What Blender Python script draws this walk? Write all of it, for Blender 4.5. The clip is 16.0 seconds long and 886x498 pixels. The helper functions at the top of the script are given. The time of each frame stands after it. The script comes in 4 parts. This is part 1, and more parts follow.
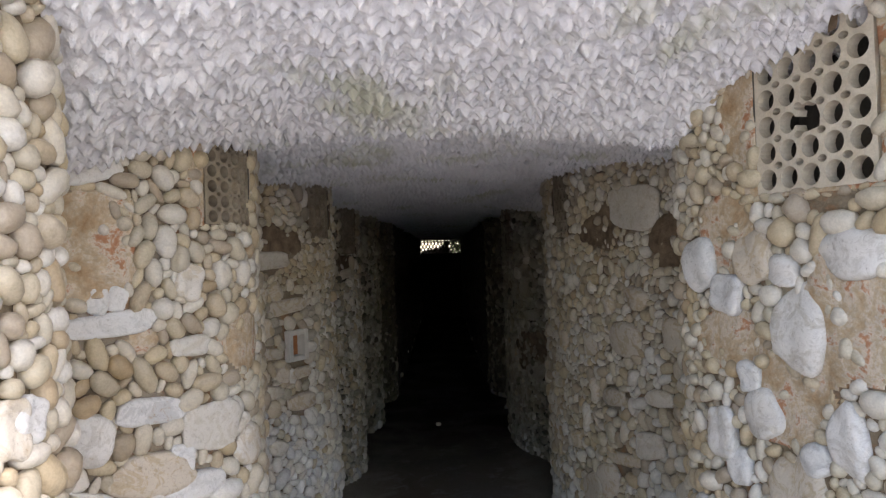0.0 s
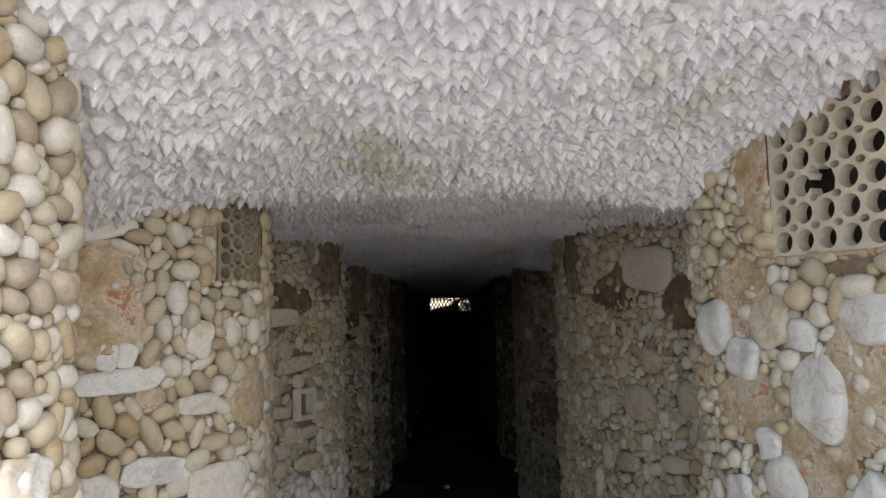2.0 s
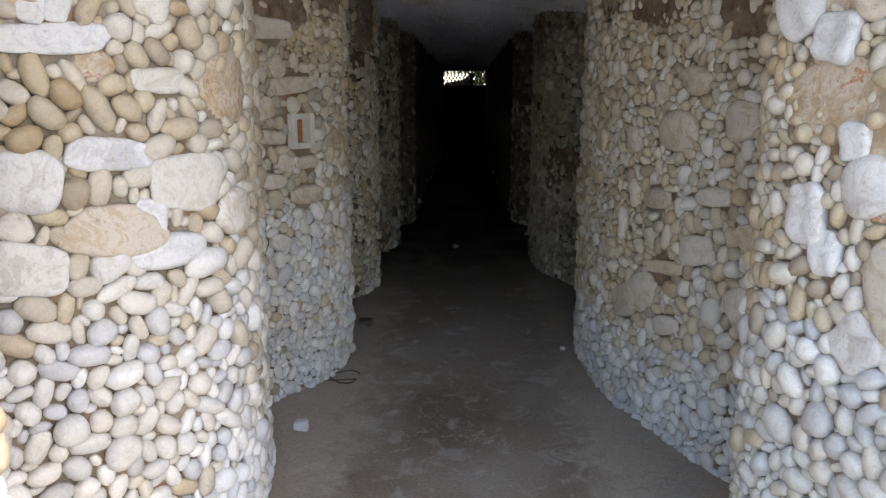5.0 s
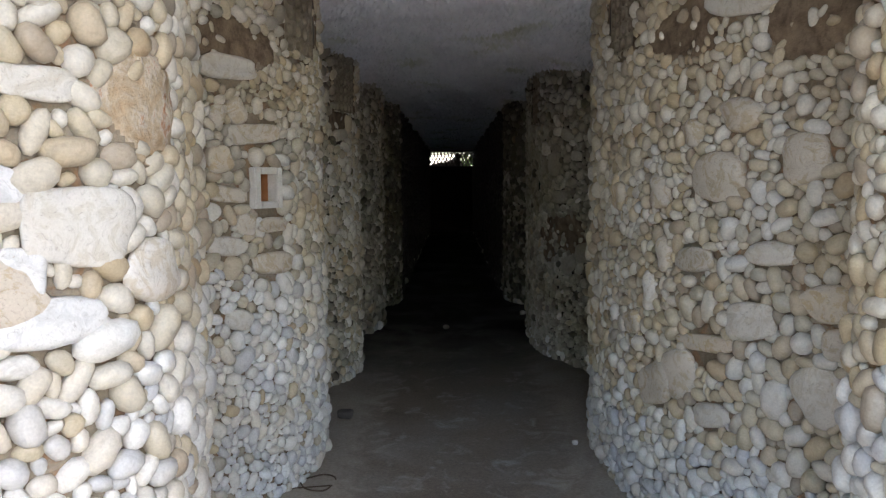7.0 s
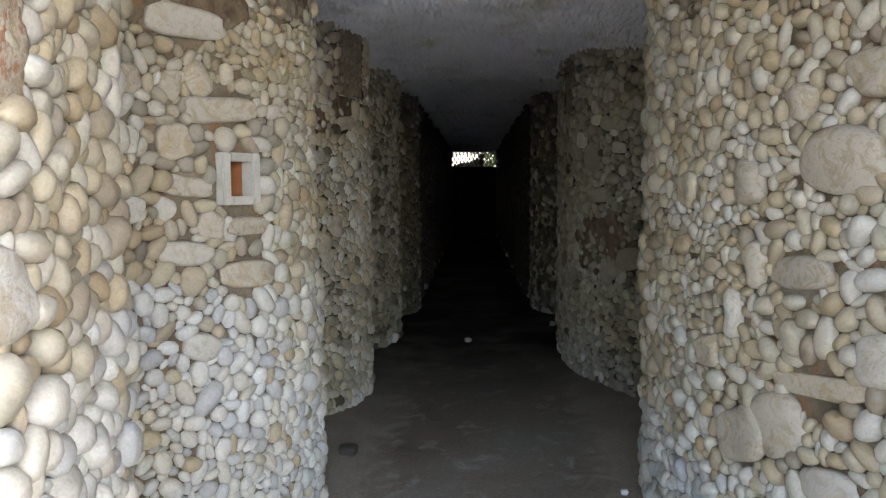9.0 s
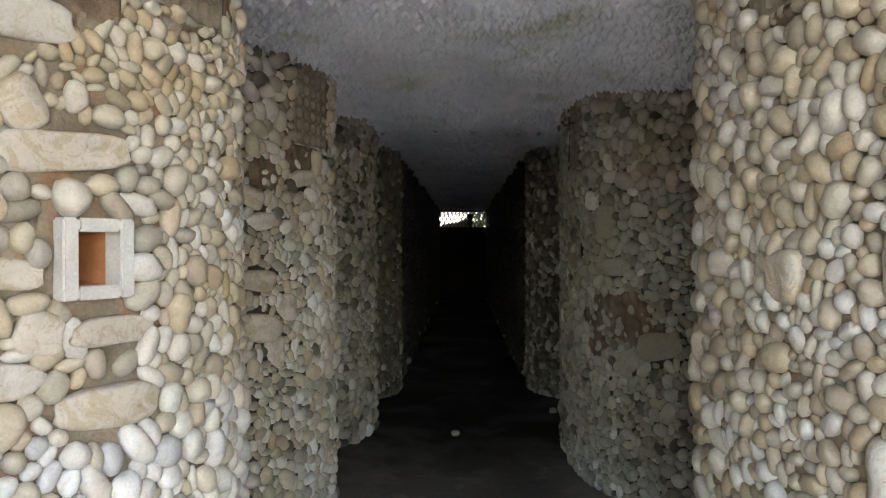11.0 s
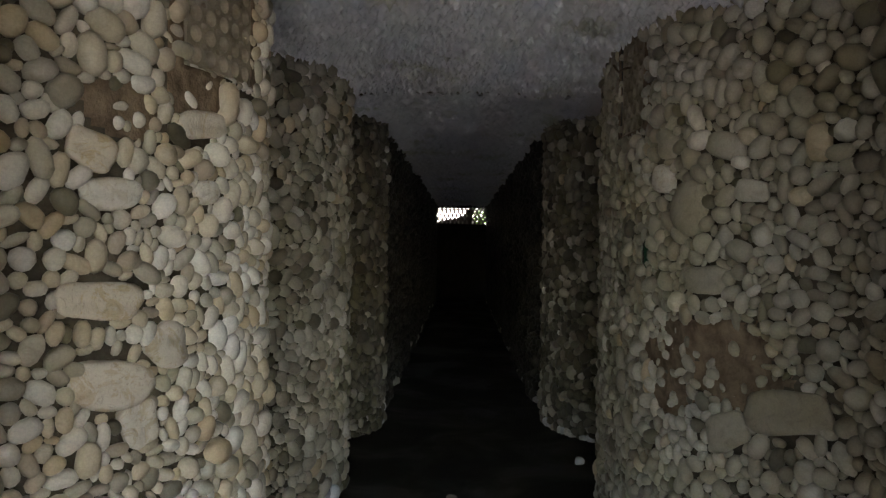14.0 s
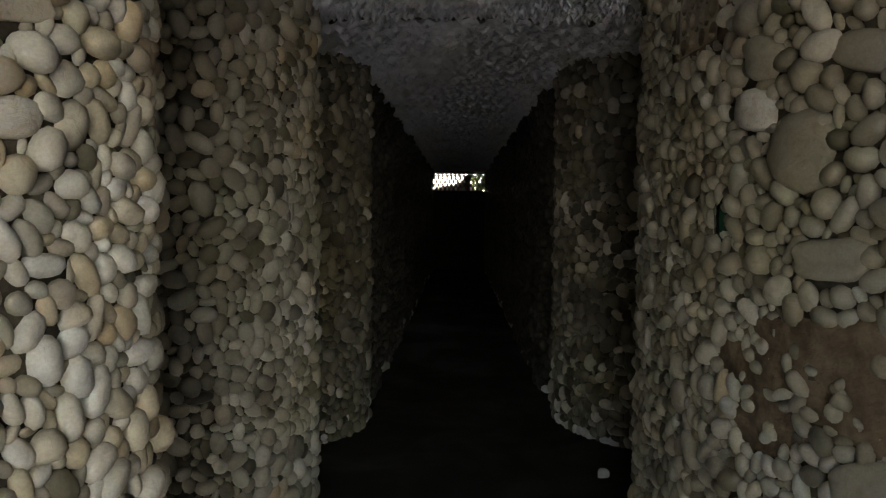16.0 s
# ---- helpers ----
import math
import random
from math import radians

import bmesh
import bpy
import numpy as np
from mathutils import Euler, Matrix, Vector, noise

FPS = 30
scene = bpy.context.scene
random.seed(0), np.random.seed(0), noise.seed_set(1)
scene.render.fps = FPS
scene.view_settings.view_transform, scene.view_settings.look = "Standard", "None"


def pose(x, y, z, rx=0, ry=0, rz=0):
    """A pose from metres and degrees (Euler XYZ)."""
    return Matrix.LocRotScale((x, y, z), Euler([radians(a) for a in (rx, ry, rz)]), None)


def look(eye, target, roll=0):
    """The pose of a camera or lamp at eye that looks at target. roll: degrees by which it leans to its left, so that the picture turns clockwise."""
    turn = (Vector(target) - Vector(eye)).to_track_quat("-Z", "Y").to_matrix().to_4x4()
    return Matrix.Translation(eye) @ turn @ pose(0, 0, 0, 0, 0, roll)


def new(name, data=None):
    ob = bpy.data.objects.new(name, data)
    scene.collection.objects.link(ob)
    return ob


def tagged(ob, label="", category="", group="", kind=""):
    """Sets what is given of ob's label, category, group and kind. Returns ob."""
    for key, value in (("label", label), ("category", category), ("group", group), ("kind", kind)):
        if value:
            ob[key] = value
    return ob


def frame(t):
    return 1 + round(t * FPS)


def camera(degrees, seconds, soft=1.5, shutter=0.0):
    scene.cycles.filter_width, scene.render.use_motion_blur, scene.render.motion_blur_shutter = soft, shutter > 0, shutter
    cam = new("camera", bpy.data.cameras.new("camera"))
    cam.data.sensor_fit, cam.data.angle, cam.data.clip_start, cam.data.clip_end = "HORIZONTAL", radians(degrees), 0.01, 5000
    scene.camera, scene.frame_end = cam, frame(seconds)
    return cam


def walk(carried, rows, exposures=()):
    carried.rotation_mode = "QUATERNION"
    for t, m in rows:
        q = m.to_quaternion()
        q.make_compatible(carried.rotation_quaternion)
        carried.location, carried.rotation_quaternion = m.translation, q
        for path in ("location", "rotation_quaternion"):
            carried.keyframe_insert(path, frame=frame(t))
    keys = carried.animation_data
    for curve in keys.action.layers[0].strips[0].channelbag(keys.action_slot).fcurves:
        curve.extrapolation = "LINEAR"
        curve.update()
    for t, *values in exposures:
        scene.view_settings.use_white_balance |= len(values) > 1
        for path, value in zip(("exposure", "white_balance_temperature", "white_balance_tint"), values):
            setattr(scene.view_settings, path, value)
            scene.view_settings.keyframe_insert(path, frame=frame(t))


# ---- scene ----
cam = camera(60.7, 16.0, 1.4)
METRES, EYE, TILT, LEAN, TURN = 5.6, 1.99, 0.4, 2.0, 0.0
ROWS = [
    (0.0, 0.0, 0.0, 0.0, 0.0, 0.0, -0.0),
    (0.5, 0.0006, -0.0001, 0.0009, 0.3, 3.91, 0.1),
    (1.0, -0.0004, -0.0, 0.0014, 0.48, 7.32, 0.07),
    (1.5, -0.0018, 0.0009, 0.0016, 0.72, 9.1, -0.04),
    (2.0, -0.0018, 0.0024, 0.001, 0.71, 4.37, -0.65),
    (2.5, -0.0024, 0.0063, -0.0008, 0.63, -6.88, -1.61),
    (3.0, -0.0036, 0.0096, -0.0016, 1.01, -13.69, -2.17),
    (3.5, -0.0029, 0.0163, -0.0044, 1.41, -15.56, -2.71),
    (6.0, -0.0015, 0.1456, -0.0893, 1.74, -6.97, -1.81),
    (6.5, -0.0067, 0.171, -0.0905, 0.53, -5.29, -1.36),
    (7.0, -0.0068, 0.1998, -0.0915, 0.68, -5.35, -1.66),
    (7.5, -0.0042, 0.2289, -0.0918, 1.74, -5.26, -1.65),
    (8.0, -0.0017, 0.2523, -0.0935, 2.32, -5.31, -1.62),
    (8.5, -0.0042, 0.2936, -0.0975, 2.29, -4.96, -1.59),
    (9.0, -0.0063, 0.3338, -0.1004, 2.41, -5.22, -1.61),
    (9.5, -0.0042, 0.3806, -0.093, 2.0, -4.2, -2.39),
    (10.0, -0.0057, 0.4192, -0.0909, 1.51, -1.77, -2.35),
    (12.5, -0.0078, 0.655, -0.0906, 1.99, -0.47, -1.33),
    (13.0, -0.0091, 0.6984, -0.0931, 1.93, -0.79, -1.4),
    (13.5, -0.0077, 0.743, -0.092, 2.21, -0.8, -2.03),
    (14.0, -0.0127, 0.7908, -0.0936, 1.37, -0.88, -2.77),
    (14.5, -0.018, 0.8307, -0.0938, 0.26, -1.24, -2.91),
    (15.0, -0.0156, 0.8731, -0.0962, 0.63, -1.7, -2.78),
    (15.5, -0.0112, 0.9167, -0.095, 1.19, -2.4, -2.63),
    (16.0, -0.0121, 0.9653, -0.0973, 1.18, -3.27, -2.48),
]
EXPOSURES = [(0.0, 1.8, 7400, 18), (1.5, 1.6, 7900, 13), (3.5, 2.15, 7300, 17), (7.0, 2.72, 7100, 15), (10.0, 3.62, 7250, 13), (12.5, 4.05, 7400, 14), (14.0, 4.03, 7550, 14), (16.0, 3.92, 7900, 13)]
walk(cam, [(t, pose(0, 0, EYE, TILT, LEAN, TURN) @ pose(METRES * x, METRES * y, METRES * z, 90 + pitch, roll, yaw)) for t, x, y, z, yaw, pitch, roll in ROWS], EXPOSURES)

# ---- daylight ----
SUN_FROM = Vector((0.85, -0.62, 1.0)).normalized()
world = bpy.data.worlds.new("sky")
scene.world = world
world.use_nodes = True
sky = world.node_tree.nodes.new("ShaderNodeTexSky")
sky.sky_type, sky.sun_disc = "NISHITA", False
sky.sun_elevation = math.asin(SUN_FROM.z)
sky.sun_rotation = math.atan2(SUN_FROM.x, SUN_FROM.y)
world.node_tree.links.new(sky.outputs[0], world.node_tree.nodes["Background"].inputs[0])
world.node_tree.nodes["Background"].inputs[1].default_value = 0.16
sun = new("sun", bpy.data.lights.new("sun", "SUN"))
sun.data.energy, sun.data.angle, sun.data.color = 1.15, radians(6.0), (1.0, 0.97, 0.94)
sun.matrix_world = look(SUN_FROM * 30, (0, 0, 0))


# ---- materials ----
def material(name, rough=0.8, spec=0.3):
    m = bpy.data.materials.new(name)
    m.use_nodes = True
    b = m.node_tree.nodes["Principled BSDF"]
    b.inputs["Roughness"].default_value, b.inputs["Specular IOR Level"].default_value = rough, spec
    return m, m.node_tree.nodes, m.node_tree.links, b


def ramp(nodes, stops, mode="LINEAR"):
    n = nodes.new("ShaderNodeValToRGB")
    n.color_ramp.interpolation = mode
    while len(n.color_ramp.elements) < len(stops):
        n.color_ramp.elements.new(0.5)
    for e, (p, c) in zip(n.color_ramp.elements, stops):
        e.position, e.color = p, (*c, 1)
    return n


def noise_node(nodes, links, coord, scale, detail=4, rough=0.55, dist=0.0):
    n = nodes.new("ShaderNodeTexNoise")
    n.inputs["Scale"].default_value, n.inputs["Detail"].default_value = scale, detail
    n.inputs["Roughness"].default_value, n.inputs["Distortion"].default_value = rough, dist
    links.new(coord, n.inputs["Vector"])
    return n


def mix(nodes, links, fac, a, b, mode="MIX"):
    n = nodes.new("ShaderNodeMix")
    n.data_type, n.blend_type = "RGBA", mode
    for sock, v in ((n.inputs[0], fac), (n.inputs[6], a), (n.inputs[7], b)):
        if isinstance(v, (int, float)):
            sock.default_value = v
        elif isinstance(v, tuple):
            sock.default_value = (*v, 1)
        else:
            links.new(v, sock)
    return n.outputs[2]


def bump(nodes, links, height, bsdf, strength, distance):
    n = nodes.new("ShaderNodeBump")
    n.inputs["Strength"].default_value, n.inputs["Distance"].default_value = strength, distance
    links.new(height, n.inputs["Height"])
    links.new(n.outputs[0], bsdf.inputs["Normal"])


def position(nodes):
    return nodes.new("ShaderNodeNewGeometry").outputs["Position"]


PEBBLE_TONES = [(0.0, (0.50, 0.46, 0.38)), (0.16, (0.59, 0.56, 0.50)), (0.34, (0.53, 0.47, 0.36)), (0.48, (0.50, 0.43, 0.33)),
                (0.56, (0.50, 0.42, 0.30)), (0.65, (0.63, 0.61, 0.57)), (0.86, (0.40, 0.34, 0.27)), (0.92, (0.45, 0.36, 0.25)), (0.96, (0.38, 0.33, 0.27))]


def pebble_material(name, per_island, tones=PEBBLE_TONES, algae=0.0):
    m, nodes, links, b = material(name, 0.52, 0.4)
    if per_island:
        r = nodes.new("ShaderNodeNewGeometry").outputs["Random Per Island"]
    else:
        r = nodes.new("ShaderNodeObjectInfo").outputs["Random"]
    p = position(nodes)
    tone = ramp(nodes, tones, "CONSTANT")
    links.new(r, tone.inputs[0])
    off = nodes.new("ShaderNodeVectorMath")
    off.operation = "ADD"
    links.new(p, off.inputs[0])
    sc = nodes.new("ShaderNodeMath")
    sc.operation = "MULTIPLY"
    sc.inputs[1].default_value = 37.0
    links.new(r, sc.inputs[0])
    links.new(sc.outputs[0], off.inputs[1])
    n1 = noise_node(nodes, links, off.outputs[0], 22, 5, 0.6, 1.2)
    n2 = noise_node(nodes, links, p, 160, 3, 0.6)
    n3 = noise_node(nodes, links, p, 1.6, 3, 0.6)
    v1 = ramp(nodes, [(0.28, (0.5, 0.47, 0.43)), (0.45, (0.88, 0.87, 0.85)), (0.6, (1.05, 1.05, 1.04)), (0.75, (1.25, 1.24, 1.2))])
    links.new(n1.outputs[0], v1.inputs[0])
    c = mix(nodes, links, 0.45, tone.outputs[0], v1.outputs[0], "MULTIPLY")
    v2 = ramp(nodes, [(0.32, (0.68, 0.68, 0.67)), (0.65, (1.14, 1.13, 1.1))])
    links.new(n2.outputs[0], v2.inputs[0])
    c = mix(nodes, links, 0.38, c, v2.outputs[0], "MULTIPLY")
    v3 = ramp(nodes, [(0.42, (1, 1, 1)), (0.68, (0.86, 0.76, 0.58))])
    links.new(n3.outputs[0], v3.inputs[0])
    c = mix(nodes, links, 0.55, c, v3.outputs[0], "MULTIPLY")
    if algae:
        n4 = noise_node(nodes, links, p, 2.4, 4, 0.6, 0.3)
        v4 = ramp(nodes, [(0.45, (1, 1, 1)), (0.62, (0.86, 0.84, 0.5))])
        links.new(n4.outputs[0], v4.inputs[0])
        c = mix(nodes, links, algae, c, v4.outputs[0], "MULTIPLY")
    links.new(c, b.inputs["Base Color"])
    bump(nodes, links, n1.outputs[0], b, 0.3, 0.008)
    return m


def slab_material(name, tones, lime):
    """Flat weathered stone: dark pits and scratches, lime-white scabs and a few rusty stains."""
    m, nodes, links, b = material(name, 0.8, 0.2)
    r = nodes.new("ShaderNodeObjectInfo").outputs["Random"]
    p = position(nodes)
    tone = ramp(nodes, tones, "CONSTANT")
    links.new(r, tone.inputs[0])
    cloud = noise_node(nodes, links, p, 13, 7, 0.7, 1.5)
    veins = noise_node(nodes, links, p, 34, 6, 0.75, 2.5)
    grain = noise_node(nodes, links, p, 190, 3, 0.65)
    white = ramp(nodes, [(0.43, (0, 0, 0)), (0.5, (lime, lime, lime))])
    links.new(cloud.outputs[0], white.inputs[0])
    c = mix(nodes, links, white.outputs[0], tone.outputs[0], (0.78, 0.78, 0.78))
    rust = ramp(nodes, [(0.30, (0.6, 0.6, 0.6)), (0.37, (0, 0, 0))])
    links.new(cloud.outputs[0], rust.inputs[0])
    c = mix(nodes, links, rust.outputs[0], c, (0.40, 0.28, 0.17))
    pit = ramp(nodes, [(0.34, (0.42, 0.39, 0.36)), (0.44, (0.95, 0.94, 0.93)), (0.7, (1.08, 1.08, 1.07))])
    links.new(veins.outputs[0], pit.inputs[0])
    c = mix(nodes, links, 0.5, c, pit.outputs[0], "MULTIPLY")
    g = ramp(nodes, [(0.3, (0.82, 0.82, 0.81)), (0.68, (1.07, 1.07, 1.06))])
    links.new(grain.outputs[0], g.inputs[0])
    links.new(mix(nodes, links, 0.4, c, g.outputs[0], "MULTIPLY"), b.inputs["Base Color"])
    bump(nodes, links, cloud.outputs[0], b, 0.45, 0.016)
    return m


def mortar_material():
    m, nodes, links, b = material("old_mortar", 0.95, 0.1)
    p = position(nodes)
    big = noise_node(nodes, links, p, 2.3, 5, 0.6)
    mid = noise_node(nodes, links, p, 11, 5, 0.65, 0.6)
    fine = noise_node(nodes, links, p, 90, 4, 0.7)
    base = ramp(nodes, [(0.3, (0.16, 0.12, 0.085)), (0.5, (0.25, 0.205, 0.15)), (0.7, (0.36, 0.32, 0.265))])
    links.new(big.outputs[0], base.inputs[0])
    rust = ramp(nodes, [(0.52, (0, 0, 0)), (0.62, (1, 1, 1))])
    links.new(mid.outputs[0], rust.inputs[0])
    c = mix(nodes, links, rust.outputs[0], base.outputs[0], (0.29, 0.18, 0.11))
    f = ramp(nodes, [(0.3, (0.7, 0.7, 0.7)), (0.7, (1.15, 1.15, 1.15))])
    links.new(fine.outputs[0], f.inputs[0])
    c = mix(nodes, links, 0.8, c, f.outputs[0], "MULTIPLY")
    links.new(c, b.inputs["Base Color"])
    bump(nodes, links, mid.outputs[0], b, 0.6, 0.03)
    return m


def plaster_patch_material():
    m, nodes, links, b = material("crumbling_render", 0.95, 0.1)
    p = position(nodes)
    mid = noise_node(nodes, links, p, 9, 8, 0.72, 0.25)
    fine = noise_node(nodes, links, p, 60, 5, 0.7)
    base = ramp(nodes, [(0.28, (0.36, 0.23, 0.13)), (0.40, (0.47, 0.34, 0.215)), (0.49, (0.54, 0.44, 0.32)), (0.545, (0.64, 0.57, 0.48)), (0.59, (0.50, 0.27, 0.165)), (0.67, (0.45, 0.21, 0.12)), (0.74, (0.52, 0.36, 0.22))])
    links.new(mid.outputs[0], base.inputs[0])
    f = ramp(nodes, [(0.3, (0.72, 0.72, 0.72)), (0.7, (1.1, 1.1, 1.1))])
    links.new(fine.outputs[0], f.inputs[0])
    links.new(mix(nodes, links, 0.8, base.outputs[0], f.outputs[0], "MULTIPLY"), b.inputs["Base Color"])
    bump(nodes, links, mid.outputs[0], b, 0.7, 0.03)
    return m


def simple_noise_material(name, low, high, scale, rough=0.9, spec=0.2, bump_d=0.004, fine_scale=120):
    m, nodes, links, b = material(name, rough, spec)
    p = position(nodes)
    n = noise_node(nodes, links, p, scale, 5, 0.6, 0.4)
    f = noise_node(nodes, links, p, fine_scale, 4, 0.65)
    r = ramp(nodes, [(0.3, low), (0.7, high)])
    links.new(n.outputs[0], r.inputs[0])
    g = ramp(nodes, [(0.3, (0.8, 0.8, 0.8)), (0.7, (1.1, 1.1, 1.1))])
    links.new(f.outputs[0], g.inputs[0])
    links.new(mix(nodes, links, 0.7, r.outputs[0], g.outputs[0], "MULTIPLY"), b.inputs["Base Color"])
    bump(nodes, links, f.outputs[0], b, 0.5, bump_d)
    return m


def floor_material():
    m, nodes, links, b = material("dusty_concrete", 0.85, 0.25)
    p = position(nodes)
    big = noise_node(nodes, links, p, 1.3, 5, 0.6, 0.5)
    mid = noise_node(nodes, links, p, 5.5, 6, 0.65, 1.0)
    fine = noise_node(nodes, links, p, 70, 5, 0.7)
    base = ramp(nodes, [(0.3, (0.17, 0.135, 0.10)), (0.5, (0.27, 0.23, 0.185)), (0.7, (0.36, 0.33, 0.285))])
    links.new(big.outputs[0], base.inputs[0])
    pale = ramp(nodes, [(0.54, (0, 0, 0)), (0.74, (0.9, 0.9, 0.9))])
    links.new(mid.outputs[0], pale.inputs[0])
    c = mix(nodes, links, pale.outputs[0], base.outputs[0], (0.50, 0.48, 0.44))
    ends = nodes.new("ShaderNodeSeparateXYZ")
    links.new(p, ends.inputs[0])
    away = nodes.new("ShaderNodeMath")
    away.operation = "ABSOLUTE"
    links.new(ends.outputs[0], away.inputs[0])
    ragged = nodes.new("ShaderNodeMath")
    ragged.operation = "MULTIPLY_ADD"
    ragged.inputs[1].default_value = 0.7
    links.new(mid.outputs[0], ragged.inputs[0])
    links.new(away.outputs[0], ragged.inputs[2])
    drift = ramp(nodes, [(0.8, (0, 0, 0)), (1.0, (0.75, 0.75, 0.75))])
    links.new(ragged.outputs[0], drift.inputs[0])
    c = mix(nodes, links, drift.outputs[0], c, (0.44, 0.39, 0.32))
    f = ramp(nodes, [(0.3, (0.65, 0.65, 0.65)), (0.7, (1.2, 1.2, 1.2))])
    links.new(fine.outputs[0], f.inputs[0])
    links.new(mix(nodes, links, 0.8, c, f.outputs[0], "MULTIPLY"), b.inputs["Base Color"])
    # Floor colour fades to near black with depth: painted falloff of light.
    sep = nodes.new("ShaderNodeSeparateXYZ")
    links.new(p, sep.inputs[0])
    depth_shade = nodes.new("ShaderNodeMapRange")
    depth_shade.inputs["From Min"].default_value, depth_shade.inputs["From Max"].default_value = 6.0, 9.0
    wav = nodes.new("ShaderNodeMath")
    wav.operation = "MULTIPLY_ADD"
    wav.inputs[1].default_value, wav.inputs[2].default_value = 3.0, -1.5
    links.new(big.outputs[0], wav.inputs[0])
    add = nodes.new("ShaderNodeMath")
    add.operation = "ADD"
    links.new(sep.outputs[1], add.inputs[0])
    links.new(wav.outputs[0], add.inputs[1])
    links.new(add.outputs[0], depth_shade.inputs["Value"])
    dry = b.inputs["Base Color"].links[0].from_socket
    links.new(mix(nodes, links, depth_shade.outputs[0], dry, (0.030, 0.026, 0.018)), b.inputs["Base Color"])
    rr = ramp(nodes, [(0.4, (0.55, 0.55, 0.55)), (0.6, (0.92, 0.92, 0.92))])
    links.new(big.outputs[0], rr.inputs[0])
    links.new(rr.outputs[0], b.inputs["Roughness"])
    bump(nodes, links, fine.outputs[0], b, 0.4, 0.006)
    return m


def ceiling_material():
    m, nodes, links, b = material("white_stucco", 0.9, 0.15)
    p = position(nodes)
    big = noise_node(nodes, links, p, 1.7, 5, 0.6, 0.5)
    mid = noise_node(nodes, links, p, 6, 5, 0.6, 0.5)
    fine = noise_node(nodes, links, p, 80, 4, 0.6)
    base = ramp(nodes, [(0.3, (0.70, 0.71, 0.75)), (0.5, (0.80, 0.81, 0.85)), (0.75, (0.85, 0.85, 0.88))])
    links.new(mid.outputs[0], base.inputs[0])
    moss = ramp(nodes, [(0.56, (0, 0, 0)), (0.70, (0.7, 0.7, 0.7))])
    links.new(big.outputs[0], moss.inputs[0])
    c = mix(nodes, links, moss.outputs[0], base.outputs[0], (0.46, 0.48, 0.32))
    links.new(c, b.inputs["Base Color"])
    bump(nodes, links, fine.outputs[0], b, 0.8, 0.012)
    return m


PEBBLE = pebble_material("river_pebble", False)
PEBBLES = pebble_material("river_pebbles", True)
# White stones, tones raised to put light on the lower courses too.
WHITE_TONES = [(0.0, (0.62, 0.62, 0.61)), (0.25, (0.70, 0.70, 0.69)), (0.5, (0.56, 0.57, 0.59)), (0.68, (0.64, 0.61, 0.56)), (0.82, (0.50, 0.51, 0.53)), (0.92, (0.74, 0.74, 0.73))]
WHITE_PEBBLE = pebble_material("white_river_pebble", False, WHITE_TONES)
WHITE_PEBBLES = pebble_material("white_river_pebbles", True, WHITE_TONES)
# Dirt tones, cut darker still to put depth's dimness into the stones.
SHADED_GRIME_TONES = [(0.0, (0.155, 0.14, 0.11)), (0.2, (0.20, 0.185, 0.145)), (0.45, (0.13, 0.115, 0.09)), (0.65, (0.17, 0.155, 0.12)), (0.88, (0.10, 0.09, 0.07))]
# Dusty copy of the pebble tones, also darkened to stand for shade.
SHADED_DUSTY_TONES = [(0.0, (0.36, 0.33, 0.28)), (0.2, (0.43, 0.40, 0.35)), (0.42, (0.32, 0.29, 0.24)), (0.6, (0.39, 0.365, 0.315)), (0.82, (0.47, 0.45, 0.40)), (0.93, (0.25, 0.225, 0.19))]
SHADED_DUSTY_PEBBLE = pebble_material("shaded_dusty_river_pebble", False, SHADED_DUSTY_TONES, 0.3)
SHADED_DUSTY_PEBBLES = pebble_material("shaded_dusty_river_pebbles", True, SHADED_DUSTY_TONES, 0.3)
# Near-black pebble copy for far bays: paints in light failing with depth.
FAR_SHADE_TONES = [(0.0, (0.042, 0.038, 0.030)), (0.2, (0.056, 0.051, 0.040)), (0.45, (0.035, 0.031, 0.025)), (0.65, (0.048, 0.043, 0.034)), (0.88, (0.03, 0.027, 0.022))]
FAR_SHADE_PEBBLES = pebble_material("far_shade_river_pebbles", True, FAR_SHADE_TONES)
SHADED_GRIMY_PEBBLE = pebble_material("shaded_grimy_river_pebble", False, SHADED_GRIME_TONES, 0.5)
SHADED_GRIMY_PEBBLES = pebble_material("shaded_grimy_river_pebbles", True, SHADED_GRIME_TONES, 0.5)
SLAB = slab_material("flat_grey_stone", [(0.0, (0.55, 0.50, 0.42)), (0.25, (0.50, 0.42, 0.31)), (0.45, (0.56, 0.53, 0.47)), (0.6, (0.46, 0.39, 0.29)), (0.8, (0.52, 0.42, 0.28))], 0.3)
CHALK = slab_material("chalky_stone", [(0.0, (0.58, 0.57, 0.55)), (0.25, (0.54, 0.52, 0.48)), (0.45, (0.60, 0.61, 0.61)), (0.7, (0.52, 0.53, 0.54)), (0.85, (0.58, 0.52, 0.43))], 0.5)
MORTAR = mortar_material()
PATCH = plaster_patch_material()
# Mortar darkened for deeper pillars, painting in the shade of their joints.
SHADED_MORTAR = simple_noise_material("shaded_mortar", (0.05, 0.042, 0.032), (0.13, 0.11, 0.085), 7, 0.95, 0.1, 0.01, 60)
MUD = simple_noise_material("brown_mud_mortar", (0.10, 0.072, 0.05), (0.27, 0.20, 0.14), 14, 0.95, 0.1, 0.02, 38)
LATTICE = simple_noise_material("cast_concrete", (0.50, 0.44, 0.35), (0.62, 0.57, 0.48), 9)
